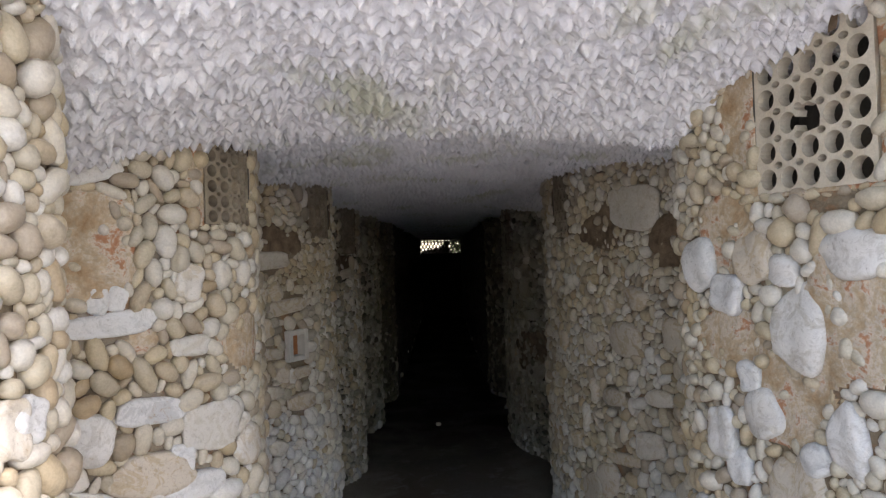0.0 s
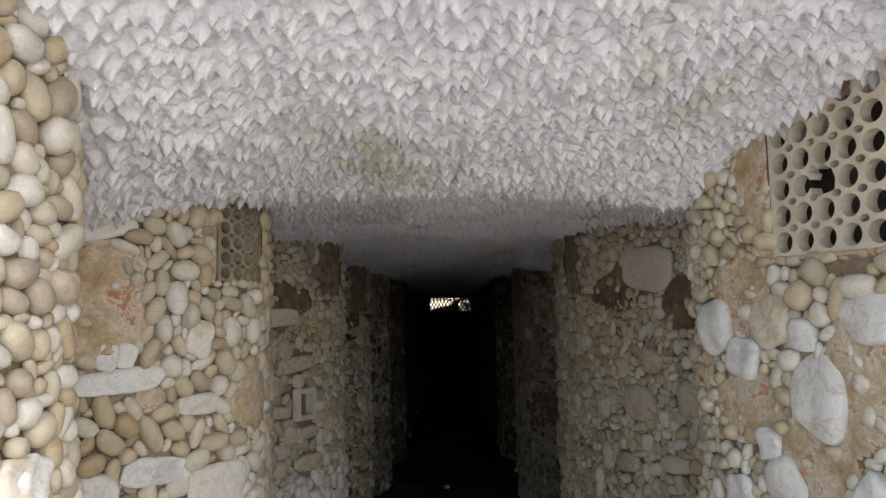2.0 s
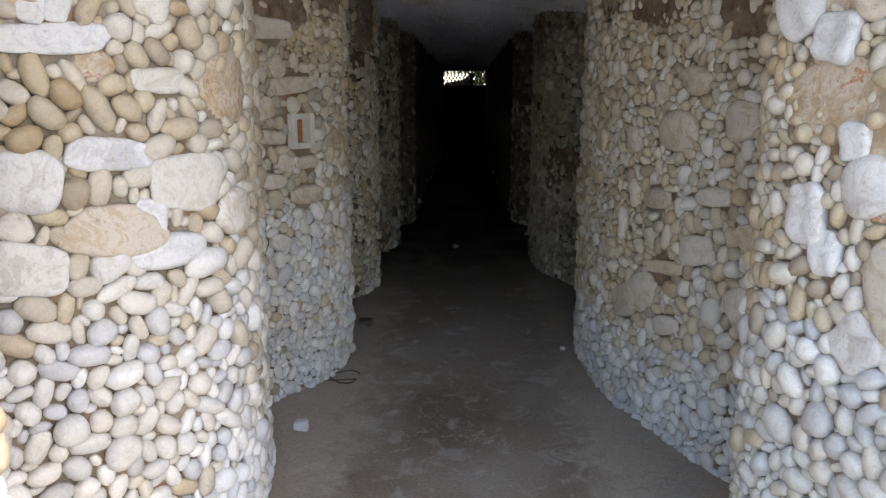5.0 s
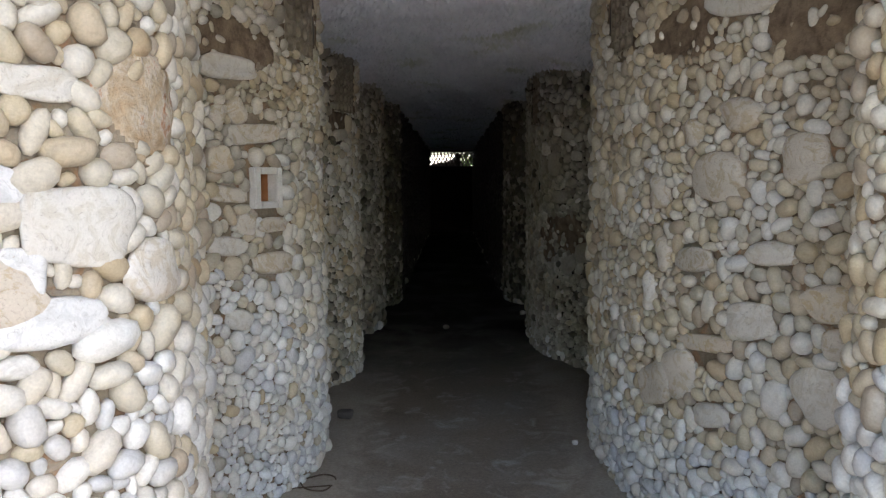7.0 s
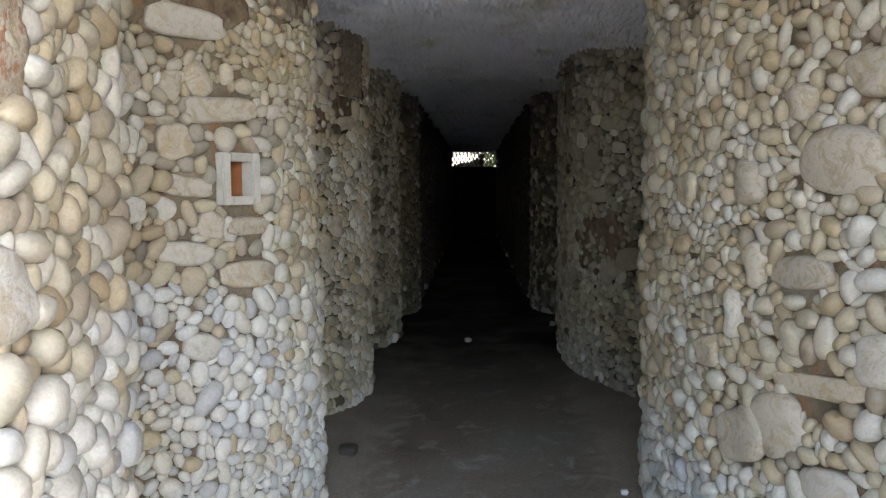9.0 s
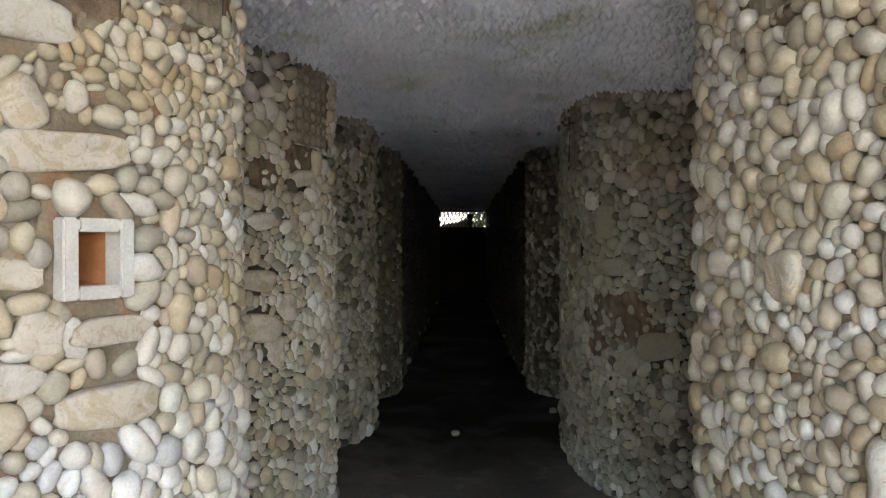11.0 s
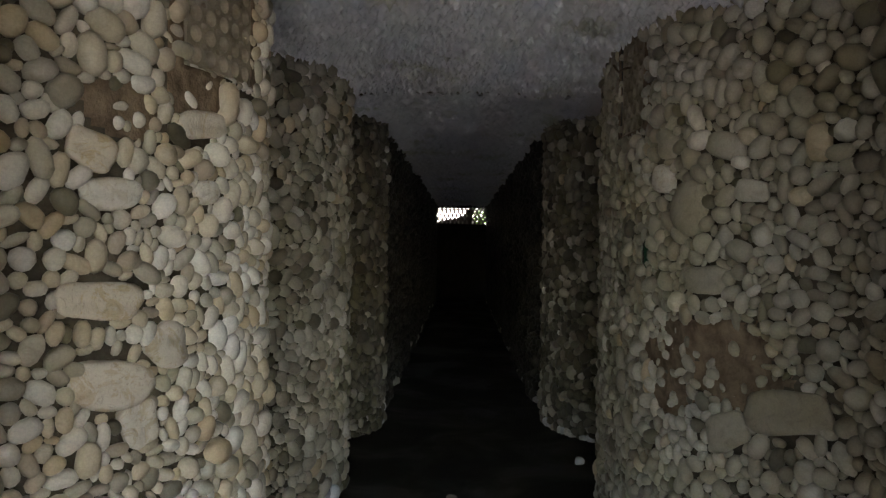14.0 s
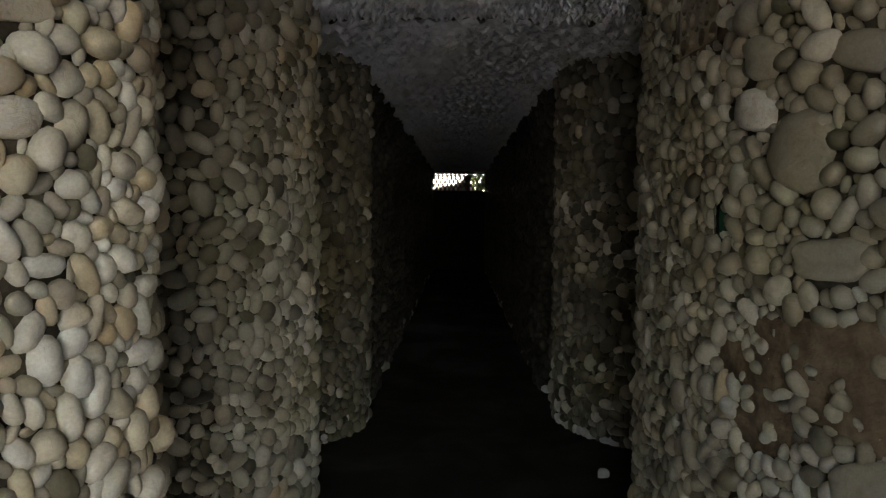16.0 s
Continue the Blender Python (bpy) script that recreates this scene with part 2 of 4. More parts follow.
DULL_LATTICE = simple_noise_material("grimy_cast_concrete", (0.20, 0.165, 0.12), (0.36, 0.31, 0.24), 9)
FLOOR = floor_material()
STUCCO = ceiling_material()
CONCRETE = simple_noise_material("grey_concrete", (0.28, 0.26, 0.23), (0.42, 0.40, 0.37), 3)
PALE = simple_noise_material("pale_cement_trim", (0.55, 0.53, 0.48), (0.66, 0.64, 0.60), 14)
TERRACOTTA = simple_noise_material("terracotta", (0.34, 0.13, 0.05), (0.46, 0.2, 0.09), 12)
SOIL = simple_noise_material("pale_dry_ground", (0.62, 0.60, 0.56), (0.74, 0.72, 0.68), 1.5)
DARK = simple_noise_material("dark_stone_and_shade", (0.05, 0.045, 0.04), (0.10, 0.09, 0.08), 8)
TWIG = simple_noise_material("dry_twig", (0.08, 0.055, 0.035), (0.14, 0.10, 0.07), 30)
# End-wall concrete, near black to paint in the unlit far end.
END_SHADE = simple_noise_material("shade_black_concrete", (0.012, 0.011, 0.010), (0.028, 0.025, 0.022), 6)
IRON = simple_noise_material("rusty_iron", (0.03, 0.025, 0.02), (0.09, 0.055, 0.035), 20, 0.7, 0.4)
LIME = simple_noise_material("old_lime", (0.27, 0.25, 0.21), (0.36, 0.34, 0.30), 40)
LEAF = simple_noise_material("foliage", (0.05, 0.09, 0.025), (0.09, 0.13, 0.04), 5)


# ---- building helpers ----
def mesh_of(name, verts, faces, mat, smooth=False):
    me = bpy.data.meshes.new(name)
    me.from_pydata([tuple(v) for v in verts], [], faces)
    me.materials.append(mat)
    if smooth:
        me.polygons.foreach_set("use_smooth", [True] * len(me.polygons))
    me.update()
    return me


def grid_mesh(name, pts, mat, smooth=True, flip=False):
    """A mesh from an array of points (rows, columns, 3)."""
    h, w, _ = pts.shape
    i = (np.arange(h - 1)[:, None] * w + np.arange(w - 1)[None, :]).ravel()
    quads = np.stack([i, i + 1, i + w + 1, i + w], 1)
    if flip:
        quads = quads[:, ::-1]
    return fast_mesh(name, pts.reshape(-1, 3), quads, mat, smooth)


def fast_mesh(name, verts, faces, mat, smooth=True):
    n = faces.shape[1]
    me = bpy.data.meshes.new(name)
    me.vertices.add(len(verts))
    me.vertices.foreach_set("co", np.ascontiguousarray(verts, dtype=np.float32).ravel())
    me.loops.add(faces.size)
    me.loops.foreach_set("vertex_index", np.ascontiguousarray(faces, dtype=np.int32).ravel())
    me.polygons.add(len(faces))
    me.polygons.foreach_set("loop_start", np.arange(0, faces.size, n, dtype=np.int32))
    me.polygons.foreach_set("use_smooth", np.full(len(faces), smooth))
    me.materials.append(mat)
    me.update(calc_edges=True)
    me.validate()
    return me


def box_mesh(name, lo, hi, mat, bevel=0.0):
    bm = bmesh.new()
    bmesh.ops.create_cube(bm, size=1.0)
    for v in bm.verts:
        v.co = Vector([lo[k] + (hi[k] - lo[k]) * (v.co[k] + 0.5) for k in range(3)])
    if bevel:
        bmesh.ops.bevel(bm, geom=bm.edges[:], offset=bevel, segments=2, affect="EDGES")
    me = bpy.data.meshes.new(name)
    bm.to_mesh(me)
    bm.free()
    me.materials.append(mat)
    return me


def part(name, me, parent, label="", kind=""):
    ob = new(name, me)
    ob.parent = parent
    return tagged(ob, label, kind=kind)


def smooth_noise(x, y, scale, seed):
    """Cheap value noise on arrays, about -1 to 1."""
    r = np.random.RandomState(seed)
    table = r.rand(64, 64) * 2 - 1
    u, v = x * scale + 100.3, y * scale + 100.7
    i, j = np.floor(u).astype(int), np.floor(v).astype(int)
    f, g = u - i, v - j
    f, g = f * f * (3 - 2 * f), g * g * (3 - 2 * g)
    t = lambda a, b: table[a % 64, b % 64]
    return (t(i, j) * (1 - f) + t(i + 1, j) * f) * (1 - g) + (t(i, j + 1) * (1 - f) + t(i + 1, j + 1) * f) * g


class Profile:
    """The plan line of a pillar, rounded, walked by arc length; out is the way it faces."""

    def __init__(self, pts, side):
        p = np.array(pts, float)
        for _ in range(3):
            a, b = p[:-1] * 0.75 + p[1:] * 0.25, p[:-1] * 0.25 + p[1:] * 0.75
            p = np.vstack([p[:1], np.stack([a, b], 1).reshape(-1, 2), p[-1:]])
        d = np.hypot(*(p[1:] - p[:-1]).T)
        p = p[np.concatenate([[True], d > 1e-6])]
        self.p, self.side = p, side
        self.s = np.concatenate([[0], np.cumsum(np.hypot(*(p[1:] - p[:-1]).T))])
        self.length = self.s[-1]

    def at(self, s):
        return np.stack([np.interp(s, self.s, self.p[:, 0]), np.interp(s, self.s, self.p[:, 1])], -1)

    def out(self, s):
        e = 0.02
        t = self.at(np.minimum(s + e, self.length)) - self.at(np.maximum(s - e, 0))
        t /= np.linalg.norm(t, axis=-1, keepdims=True)
        n = np.stack([t[..., 1], -t[..., 0]], -1)
        return n * (1 if self.side < 0 else -1)

    def s_of_y(self, y):
        """The first arc length at which the line reaches that y."""
        return float(self.s[np.argmax(self.p[:, 1] >= y)])


# ---- pebbles ----
def pebble_shape(seed, rings, segs, soft=(0.78, 0.95), rough=0.0):
    """A rounded lump of unit size, flattened a little, with rim rows closer together."""
    r = np.random.RandomState(seed)
    v, f = [(0, 0, 1)], []
    for k in range(1, rings):
        a = math.pi * k / rings
        for j in range(segs):
            b = 2 * math.pi * (j + 0.5 * (k % 2)) / segs
            v.append((math.sin(a) * math.cos(b), math.sin(a) * math.sin(b), math.cos(a)))
    v.append((0, 0, -1))
    for j in range(segs):
        f.append((0, 1 + j, 1 + (j + 1) % segs))
    for k in range(rings - 2):
        o, q = 1 + k * segs, 1 + (k + 1) * segs
        for j in range(segs):
            n = (j + 1) % segs
            if k % 2:
                f += [(o + j, q + j, o + n), (o + n, q + j, q + n)]
            else:
                f += [(o + j, q + j, q + n), (o + j, q + n, o + n)]
    o, e = 1 + (rings - 2) * segs, len(v) - 1
    for j in range(segs):
        f.append((o + j, e, o + (j + 1) % segs))
    v = np.array(v)
    power = r.uniform(*soft)
    v = np.sign(v) * np.abs(v) ** power
    ph = r.rand(6) * 6.28
    v *= (1 + 0.07 * np.sin(2.3 * v[:, [1]] + ph[0]) + 0.06 * np.sin(3.1 * v[:, [0]] + ph[1]) + 0.05 * np.sin(2.7 * v[:, [2]] + ph[2]))
    v[:, 0] *= 1 + 0.10 * np.sin(v[:, 1] * 1.6 + ph[3])
    if rough:
        turn = np.arctan2(v[:, 1], v[:, 0])
        edge = 1 + rough * (np.sin(3 * turn + ph[4]) + 0.7 * np.sin(5 * turn + ph[5]) + 0.5 * np.sin(8 * turn + ph[0]))
        v[:, :2] *= edge[:, None]
        v[:, 2] += 0.16 * np.sin(4 * v[:, 0] + ph[1]) * (v[:, 2] > 0.3) + 0.13 * np.sin(5 * v[:, 1] + ph[2]) * (v[:, 2] > 0.3)
    return v, np.array(f)


SHAPES = [pebble_shape(40 + k, 6, 9) for k in range(7)]
LOW = [pebble_shape(60 + k, 4, 6) for k in range(5)]
PEBBLE_MESHES = [fast_mesh("pebble", v, f, PEBBLE) for v, f in SHAPES]
WHITE_MESHES = [fast_mesh("white_pebble", v, f, WHITE_PEBBLE) for v, f in SHAPES]
SHADED_DUSTY_MESHES = [fast_mesh("shaded_dusty_pebble", v, f, SHADED_DUSTY_PEBBLE) for v, f in SHAPES]
SHADED_GRIMY_MESHES = [fast_mesh("shaded_grimy_pebble", v, f, SHADED_GRIMY_PEBBLE) for v, f in SHAPES]
SLAB_SHAPES = [pebble_shape(80 + k, 10, 20, (0.6, 0.82), 0.035) for k in range(6)]
SHADED_DUSTY_SLABS = [fast_mesh("shaded_dusty_stone", v, f, SHADED_DUSTY_PEBBLE) for v, f in SLAB_SHAPES]
SLAB_MESHES = [fast_mesh("stone", v, f, SLAB) for v, f in SLAB_SHAPES]
CHALKY_SLABS = [fast_mesh("chalky_stone", v, f, CHALK) for v, f in SLAB_SHAPES]


def pack(width, height, size, seed, big=(), holes=(), cell=0.011):
    """Fits stones of mixed size into a sheet: rows of s, z, half length, half width, turn, is_big.
    big: stones set first (s, z, half length, half width, degrees); holes: ellipses left bare."""
    r = np.random.RandomState(seed)
    sites = [(s, z, 0.88 * math.sqrt(a * b), a / math.sqrt(a * b), radians(g), 1) for s, z, a, b, g in big]
    ps, pz, pr = [q[0] for q in sites], [q[1] for q in sites], [max(q[2] * q[3], q[2]) * 0.8 for q in sites]
    for want, tries in ((1.55, 350), (1.15, 2600), (0.85, 7000), (0.6, 9000)):
        n = tries
        cs, cz = r.rand(n) * width, r.rand(n) * height
        grow = 1 + 0.28 * smooth_noise(cs, cz, 1.7, seed + 5)
        cr = size * want * r.uniform(0.8, 1.2, n) * grow
        S, Z, R = np.array(ps), np.array(pz), np.array(pr)
        S, Z, R = (np.concatenate([a, np.zeros(n)]) for a in (S, Z, R))
        m = len(ps)
        kept = 0
        limit = 30 if want > 1.5 else 10 ** 6
        for k in range(n):
            if kept >= limit:
                break
            if any(((cs[k] - h[0]) / h[2]) ** 2 + ((cz[k] - h[1]) / h[3]) ** 2 < 1 for h in holes):
                continue
            dd = (S[:m] - cs[k]) ** 2 + (Z[:m] - cz[k]) ** 2
            if m and (dd < (0.86 * (R[:m] + cr[k])) ** 2).any():
                continue
            S[m], Z[m], R[m] = cs[k], cz[k], cr[k]
            m += 1
            kept += 1
            sites.append((cs[k], cz[k], cr[k], r.uniform(1.0, 1.35), r.choice([0.0, 1.57]) + r.normal(0, 0.5), 0))
        ps, pz, pr = list(S[:m]), list(Z[:m]), list(R[:m])
    q = np.array(sites)
    nx, nz = int(width / cell), int(height / cell)
    gx, gz = np.meshgrid((np.arange(nx) + 0.5) * cell, (np.arange(nz) + 0.5) * cell, indexing="ij")
    gx, gz = gx.ravel(), gz.ravel()
    bare = np.zeros(len(gx), bool)
    for h in holes:
        bare |= ((gx - h[0]) / h[2]) ** 2 + ((gz - h[1]) / h[3]) ** 2 < 1
    for step in range(3):
        best, own = np.full((nx, nz), 9.0), np.full((nx, nz), -1)
        gx2, gz2 = gx.reshape(nx, nz), gz.reshape(nx, nz)
        for k, (s, z, rad, st, an, isbig) in enumerate(q):
            reach = rad * st * 2.5 + 0.02
            i0, i1 = max(int((s - reach) / cell), 0), min(int((s + reach) / cell) + 1, nx)
            j0, j1 = max(int((z - reach) / cell), 0), min(int((z + reach) / cell) + 1, nz)
            if i0 >= i1 or j0 >= j1:
                continue
            dx, dz = gx2[i0:i1, j0:j1] - s, gz2[i0:i1, j0:j1] - z
            u, v = dx * math.cos(an) + dz * math.sin(an), -dx * math.sin(an) + dz * math.cos(an)
            d = np.sqrt((u / st) ** 2 + (v * st) ** 2) / rad
            d[d > 2.1] = 9
            win = d < best[i0:i1, j0:j1]
            best[i0:i1, j0:j1][win] = d[win]
            own[i0:i1, j0:j1][win] = k
        o = own.ravel().copy()
        o[bare] = -1
        ok = o >= 0
        cnt = np.bincount(o[ok], minlength=len(q)).astype(float)
        c1 = np.maximum(cnt, 1)
        ms, mz = np.bincount(o[ok], gx[ok], len(q)) / c1, np.bincount(o[ok], gz[ok], len(q)) / c1
        if step < 2:
            free = (q[:, 5] == 0) & (cnt > 3)
            q[free, 0], q[free, 1] = ms[free], mz[free]
            continue
        ex, ez = gx[ok] - ms[o[ok]], gz[ok] - mz[o[ok]]
        xx, zz, xz = (np.bincount(o[ok], w, len(q)) / c1 for w in (ex * ex, ez * ez, ex * ez))
    mid, dif = (xx + zz) / 2, np.sqrt(((xx - zz) / 2) ** 2 + xz ** 2)
    a, b = 2 * np.sqrt(mid + dif), 2 * np.sqrt(np.maximum(mid - dif, 1e-6))
    b = np.maximum(b, a * 0.42)
    ang = 0.5 * np.arctan2(2 * xz, xx - zz)
    for k, (s, z, half, wide, turn) in enumerate(big):
        ms[k], mz[k], a[k], b[k], ang[k] = s, z, half * 1.06, wide * 1.16, radians(turn)
    good = (cnt > 6) & (a > 0.012)
    return np.stack([ms, mz, a * 0.99, b * 0.99, ang, q[:, 5]], 1)[good]


def stone_matrix(prof, s, z, a, b, ang, sink, thick, wob):
    """Pose and size of a stone on the pillar's face: x along its length, y across, z outwards."""
    p, n = prof.at(s), prof.out(s)
    out = np.array([n[0], n[1], 0.0])
    along = np.cross(np.array([0, 0, 1.0]), out)
    t = prof.at(min(s + 0.02, prof.length)) - prof.at(max(s - 0.02, 0))
    if along[0] * t[0] + along[1] * t[1] < 0:
        ang = math.pi - ang
    up = np.array([0, 0, 1.0])
    ax = along * math.cos(ang) + up * math.sin(ang)
    ay = -along * math.sin(ang) + up * math.cos(ang)
    o2 = out + ax * wob[0] + ay * wob[1]
    o2 /= np.linalg.norm(o2)
    ax = ax - o2 * ax.dot(o2)
    ax /= np.linalg.norm(ax)
    ay = np.cross(o2, ax)
    m = np.eye(4)
    m[:3, 0], m[:3, 1], m[:3, 2] = ax * a, ay * b, o2 * thick
    m[:3, 3] = (p[0] + out[0] * sink, p[1] + out[1] * sink, z)
    return m


def lattice_panel(name, prof, s0, s1, z0, z1, parent, proud, pitch=0.115, thick=0.07):
    """Cast panel with large round holes in staggered columns and small lens-shaped ones between them."""
    from mathutils.geometry import delaunay_2d_cdt
    w, h = s1 - s0, z1 - z0
    pts, loops, holes = [], [], []
    nb = max(6, int(w / 0.05))

    def ring(cx, cy, rx, ry, n):
        k = len(pts)
        pts.extend((cx + rx * math.cos(2 * math.pi * i / n), cy + ry * math.sin(2 * math.pi * i / n)) for i in range(n))
        loops.extend((k + i, k + (i + 1) % n) for i in range(n))
        holes.append((cx, cy, rx, ry, k, n))

    k = len(pts)
    border = [(w * i / nb, 0) for i in range(nb)] + [(w, h * i / 8) for i in range(8)] + [(w - w * i / nb, h) for i in range(nb)] + [(0, h - h * i / 8) for i in range(8)]
    pts.extend(border)
    loops.extend((k + i, k + (i + 1) % len(border)) for i in range(len(border)))
    rad, high = pitch * 0.40, pitch * 0.405
    cols, rows = int((w - 0.1 * pitch) / pitch), int((h - 0.1 * pitch) / pitch)
    gap = (w - 0.12 * pitch) / cols
    broken = (2, 2) if pitch > 0.08 else None
    for c in range(cols + 1):
        for k in range(rows + 1):
            x, y = 0.06 * pitch + (c + 0.5) * gap, pitch * (k + 0.52)
            if c < cols and k < rows:
                if (c, k) == broken:
                    ring(x + 0.1 * pitch, y + 0.03 * pitch, pitch * 0.6, pitch * 0.52, 6)
                else:
                    ring(x, y, min(rad, gap * 0.42), high, 16)
            x, y = x - gap / 2, y - pitch / 2
            if c and c < cols and k and k < rows:
                ring(x, y, pitch * 0.2, pitch * 0.14, 10)
    v2, _, tris, *_ = delaunay_2d_cdt([Vector(p) for p in pts], loops, [], 0, 1e-6)
    keep = []
    for t in tris:
        cx, cy = sum(v2[i][0] for i in t) / 3, sum(v2[i][1] for i in t) / 3
        if not any(((cx - q[0]) / q[2]) ** 2 + ((cy - q[1]) / q[3]) ** 2 < 0.98 for q in holes):
            keep.append(tuple(t))
    n = len(v2)
    uv = np.array([tuple(p) for p in v2])
    P, N = prof.at(s0 + uv[:, 0]), prof.out(s0 + uv[:, 0])
    front = np.column_stack([P + N * proud, z0 + uv[:, 1]])
    back = np.column_stack([P + N * (proud - thick), z0 + uv[:, 1]])
    faces = list(keep) + [tuple(i + n for i in t[::-1]) for t in keep]
    count = {}
    for t in keep:
        for e in ((t[0], t[1]), (t[1], t[2]), (t[2], t[0])):
            count[e] = 1
    for a, b in count:
        if (b, a) not in count:
            faces.append((b, a, a + n, b + n))
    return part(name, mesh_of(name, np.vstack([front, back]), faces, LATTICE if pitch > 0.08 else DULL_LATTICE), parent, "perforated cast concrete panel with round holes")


def pillar(name, pts, side, label, seed, size=0.029, big=(), holes=(), lattice=None, near=True, count=300, focus=1.35, back=2.0, top=3.0, stone_z=2.9, pocket=None, white=0.0, grime_shade=0.0, dust=0.0):
    """A stub wall faced with stones: a solid core, set stones that can be told apart and the field of the rest."""
    prof = Profile(pts, side)
    step = 0.05 if not near else 0.013 if seed in (12, 13, 21, 22, 23) else 0.02
    ns, nz = max(int(prof.length / step), 8), int(3.05 / step)
    S, Z = np.meshgrid(np.linspace(0, prof.length, ns), np.linspace(-0.05, top, nz), indexing="ij")
    off = 0.008 * smooth_noise(S, Z, 5, seed) + 0.004 * smooth_noise(S, Z, 17, seed + 1)
    if lattice:
        inside = (S > lattice[0]) & (S < lattice[1]) & (Z > lattice[2])
        off = np.where(inside, -0.16, off)
    spots = np.zeros(S.shape, bool)
    for h in holes:
        rag = 1 + 0.6 * smooth_noise(S, Z, 9, seed + 3) + 0.5 * smooth_noise(S, Z, 27, seed + 4)
        spots |= ((S - h[0]) / h[2]) ** 2 + ((Z - h[1]) / h[3]) ** 2 < np.maximum(1.3 * rag, 1.12)
    if lattice:
        spots |= (S > lattice[0] - 0.09) & (S < lattice[1] + 0.07) & (Z > lattice[2] - 0.02) & ~inside
    off = np.where(spots & (off > -0.1), off + 0.014, off)
    if pocket:
        off = np.where((S > pocket[0] + 0.012) & (S < pocket[1] - 0.012) & (Z > pocket[2] + 0.012) & (Z < pocket[3] - 0.012), -0.2, off)
    P, N = prof.at(S), prof.out(S)
    front = np.concatenate([P + N * off[..., None], Z[..., None]], -1)
    rear = front.copy()[[0, -1]]
    rear[..., 0] = side * back
    full = np.concatenate([rear[:1], front, rear[1:]], 0)
    me = grid_mesh(name, full, SHADED_MORTAR if grime_shade > 0.5 or seed in (14, 15, 16, 23) else MORTAR, flip=side > 0)
    me.materials.append(PATCH if seed in (12, 21) else MUD)
    # Dark backing seen through the lattice holes: shade put into colour.
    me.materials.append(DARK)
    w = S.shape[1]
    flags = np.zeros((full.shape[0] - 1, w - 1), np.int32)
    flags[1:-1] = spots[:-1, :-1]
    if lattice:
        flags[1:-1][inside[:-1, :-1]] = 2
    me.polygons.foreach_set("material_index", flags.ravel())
    ob = new(name, me)
    tagged(ob, label, "pillar", "pebble-faced pillars of the passage")
    bare = list(holes)
    q = pack(prof.length, stone_z, size, seed, big, bare) if near else pack(prof.length, stone_z, size, seed, big, bare, 0.014)
    if lattice:
        l = lattice
        q = q[~((q[:, 0] > l[0] - 0.01) & (q[:, 0] < l[1] + 0.01) & (q[:, 1] > l[2] - 0.01) & (q[:, 1] < l[3] + 0.3))]
        lattice_panel("lattice", prof, l[0], l[1], l[2], l[3], ob, 0.012, l[4], 0.045 if l[4] < 0.1 else 0.07)
        r0 = np.random.RandomState(seed + 2)
        edge, ledge = l[0] - 0.02, []
        while edge < l[1] + 0.04:
            half = r0.uniform(0.016, 0.03)
            ledge.append((edge + half, l[2] - 0.012 + r0.normal(0, 0.003), half * 1.05, half * r0.uniform(0.6, 0.85), r0.normal(0, 0.15), 0))
            edge += 1.9 * half
        q = q[~((q[:, 0] > l[0] - 0.03) & (q[:, 0] < l[1] + 0.05) & (np.abs(q[:, 1] - l[2] + 0.012) < 0.028))]
        q = np.vstack([q, ledge])
    if pocket:
        k = pocket
        q = q[~((q[:, 0] > k[0] - 0.02) & (q[:, 0] < k[1] + 0.02) & (q[:, 1] > k[2] - 0.02) & (q[:, 1] < k[3] + 0.02))]
    r = np.random.RandomState(seed + 9)
    order = np.argsort(np.abs(q[:, 1] - focus) - 3.0 * q[:, 5] - 4 * np.maximum(q[:, 2] - 0.04, 0))
    own = set(order[:count].tolist()) if near else set()
    fields = {"pebble_field": ([], []), "white_pebble_field": ([], []), "grimy_pebble_field": ([], []), "dusty_pebble_field": ([], [])}
    forms = SHAPES if near else LOW
    extra = []
    for h in holes:
        for _ in range(int((420 if seed in (12, 21) else 650) * h[2] * h[3])):
            u, v = r.uniform(-1, 1, 2)
            if u * u + v * v < 1:
                a = r.uniform(0.012, 0.034)
                extra.append((h[0] + u * h[2], h[1] + v * h[3], a, a * r.uniform(0.55, 0.95), r.uniform(0, 3.1), 0))
    if extra:
        q = np.vstack([q, extra])
    for k, (s, z, a, b, ang, isbig) in enumerate(q):
        thick = min(0.42 * b, 0.026) if isbig else min(r.uniform(0.75, 1.05) * b, 0.04)
        m = stone_matrix(prof, s, z, a * (1.0 if isbig else 0.98), b * (1.0 if isbig else 0.95), ang, (0.45 if isbig else r.uniform(0.1, 0.55)) * thick, thick, r.normal(0, 0.05 if isbig else 0.16, 2))
        pale = not isbig and z < white + r.normal(0, 0.07) and r.rand() < 0.88
        dimmed = not isbig and not pale and r.rand() < grime_shade
        dusty = not isbig and not pale and not dimmed and r.rand() < dust
        if k in own:
            me = (SHADED_DUSTY_SLABS if r.rand() < (0.9 if dust > 0.5 else 0.0) else CHALKY_SLABS if white > 0.5 and seed != 13 and r.rand() < 0.8 else SLAB_MESHES)[r.randint(6)] if isbig else (WHITE_MESHES if pale else SHADED_GRIMY_MESHES if dimmed else SHADED_DUSTY_MESHES if dusty else PEBBLE_MESHES)[r.randint(len(PEBBLE_MESHES))]
            st = new("stone" if isbig else "pebble", me)
            st.matrix_world = Matrix(m.tolist())
            st.parent = ob
        else:
            v, f = forms[r.randint(len(forms))]
            vs, fs = fields["white_pebble_field" if pale else "grimy_pebble_field" if dimmed else "dusty_pebble_field" if dusty else "pebble_field"]
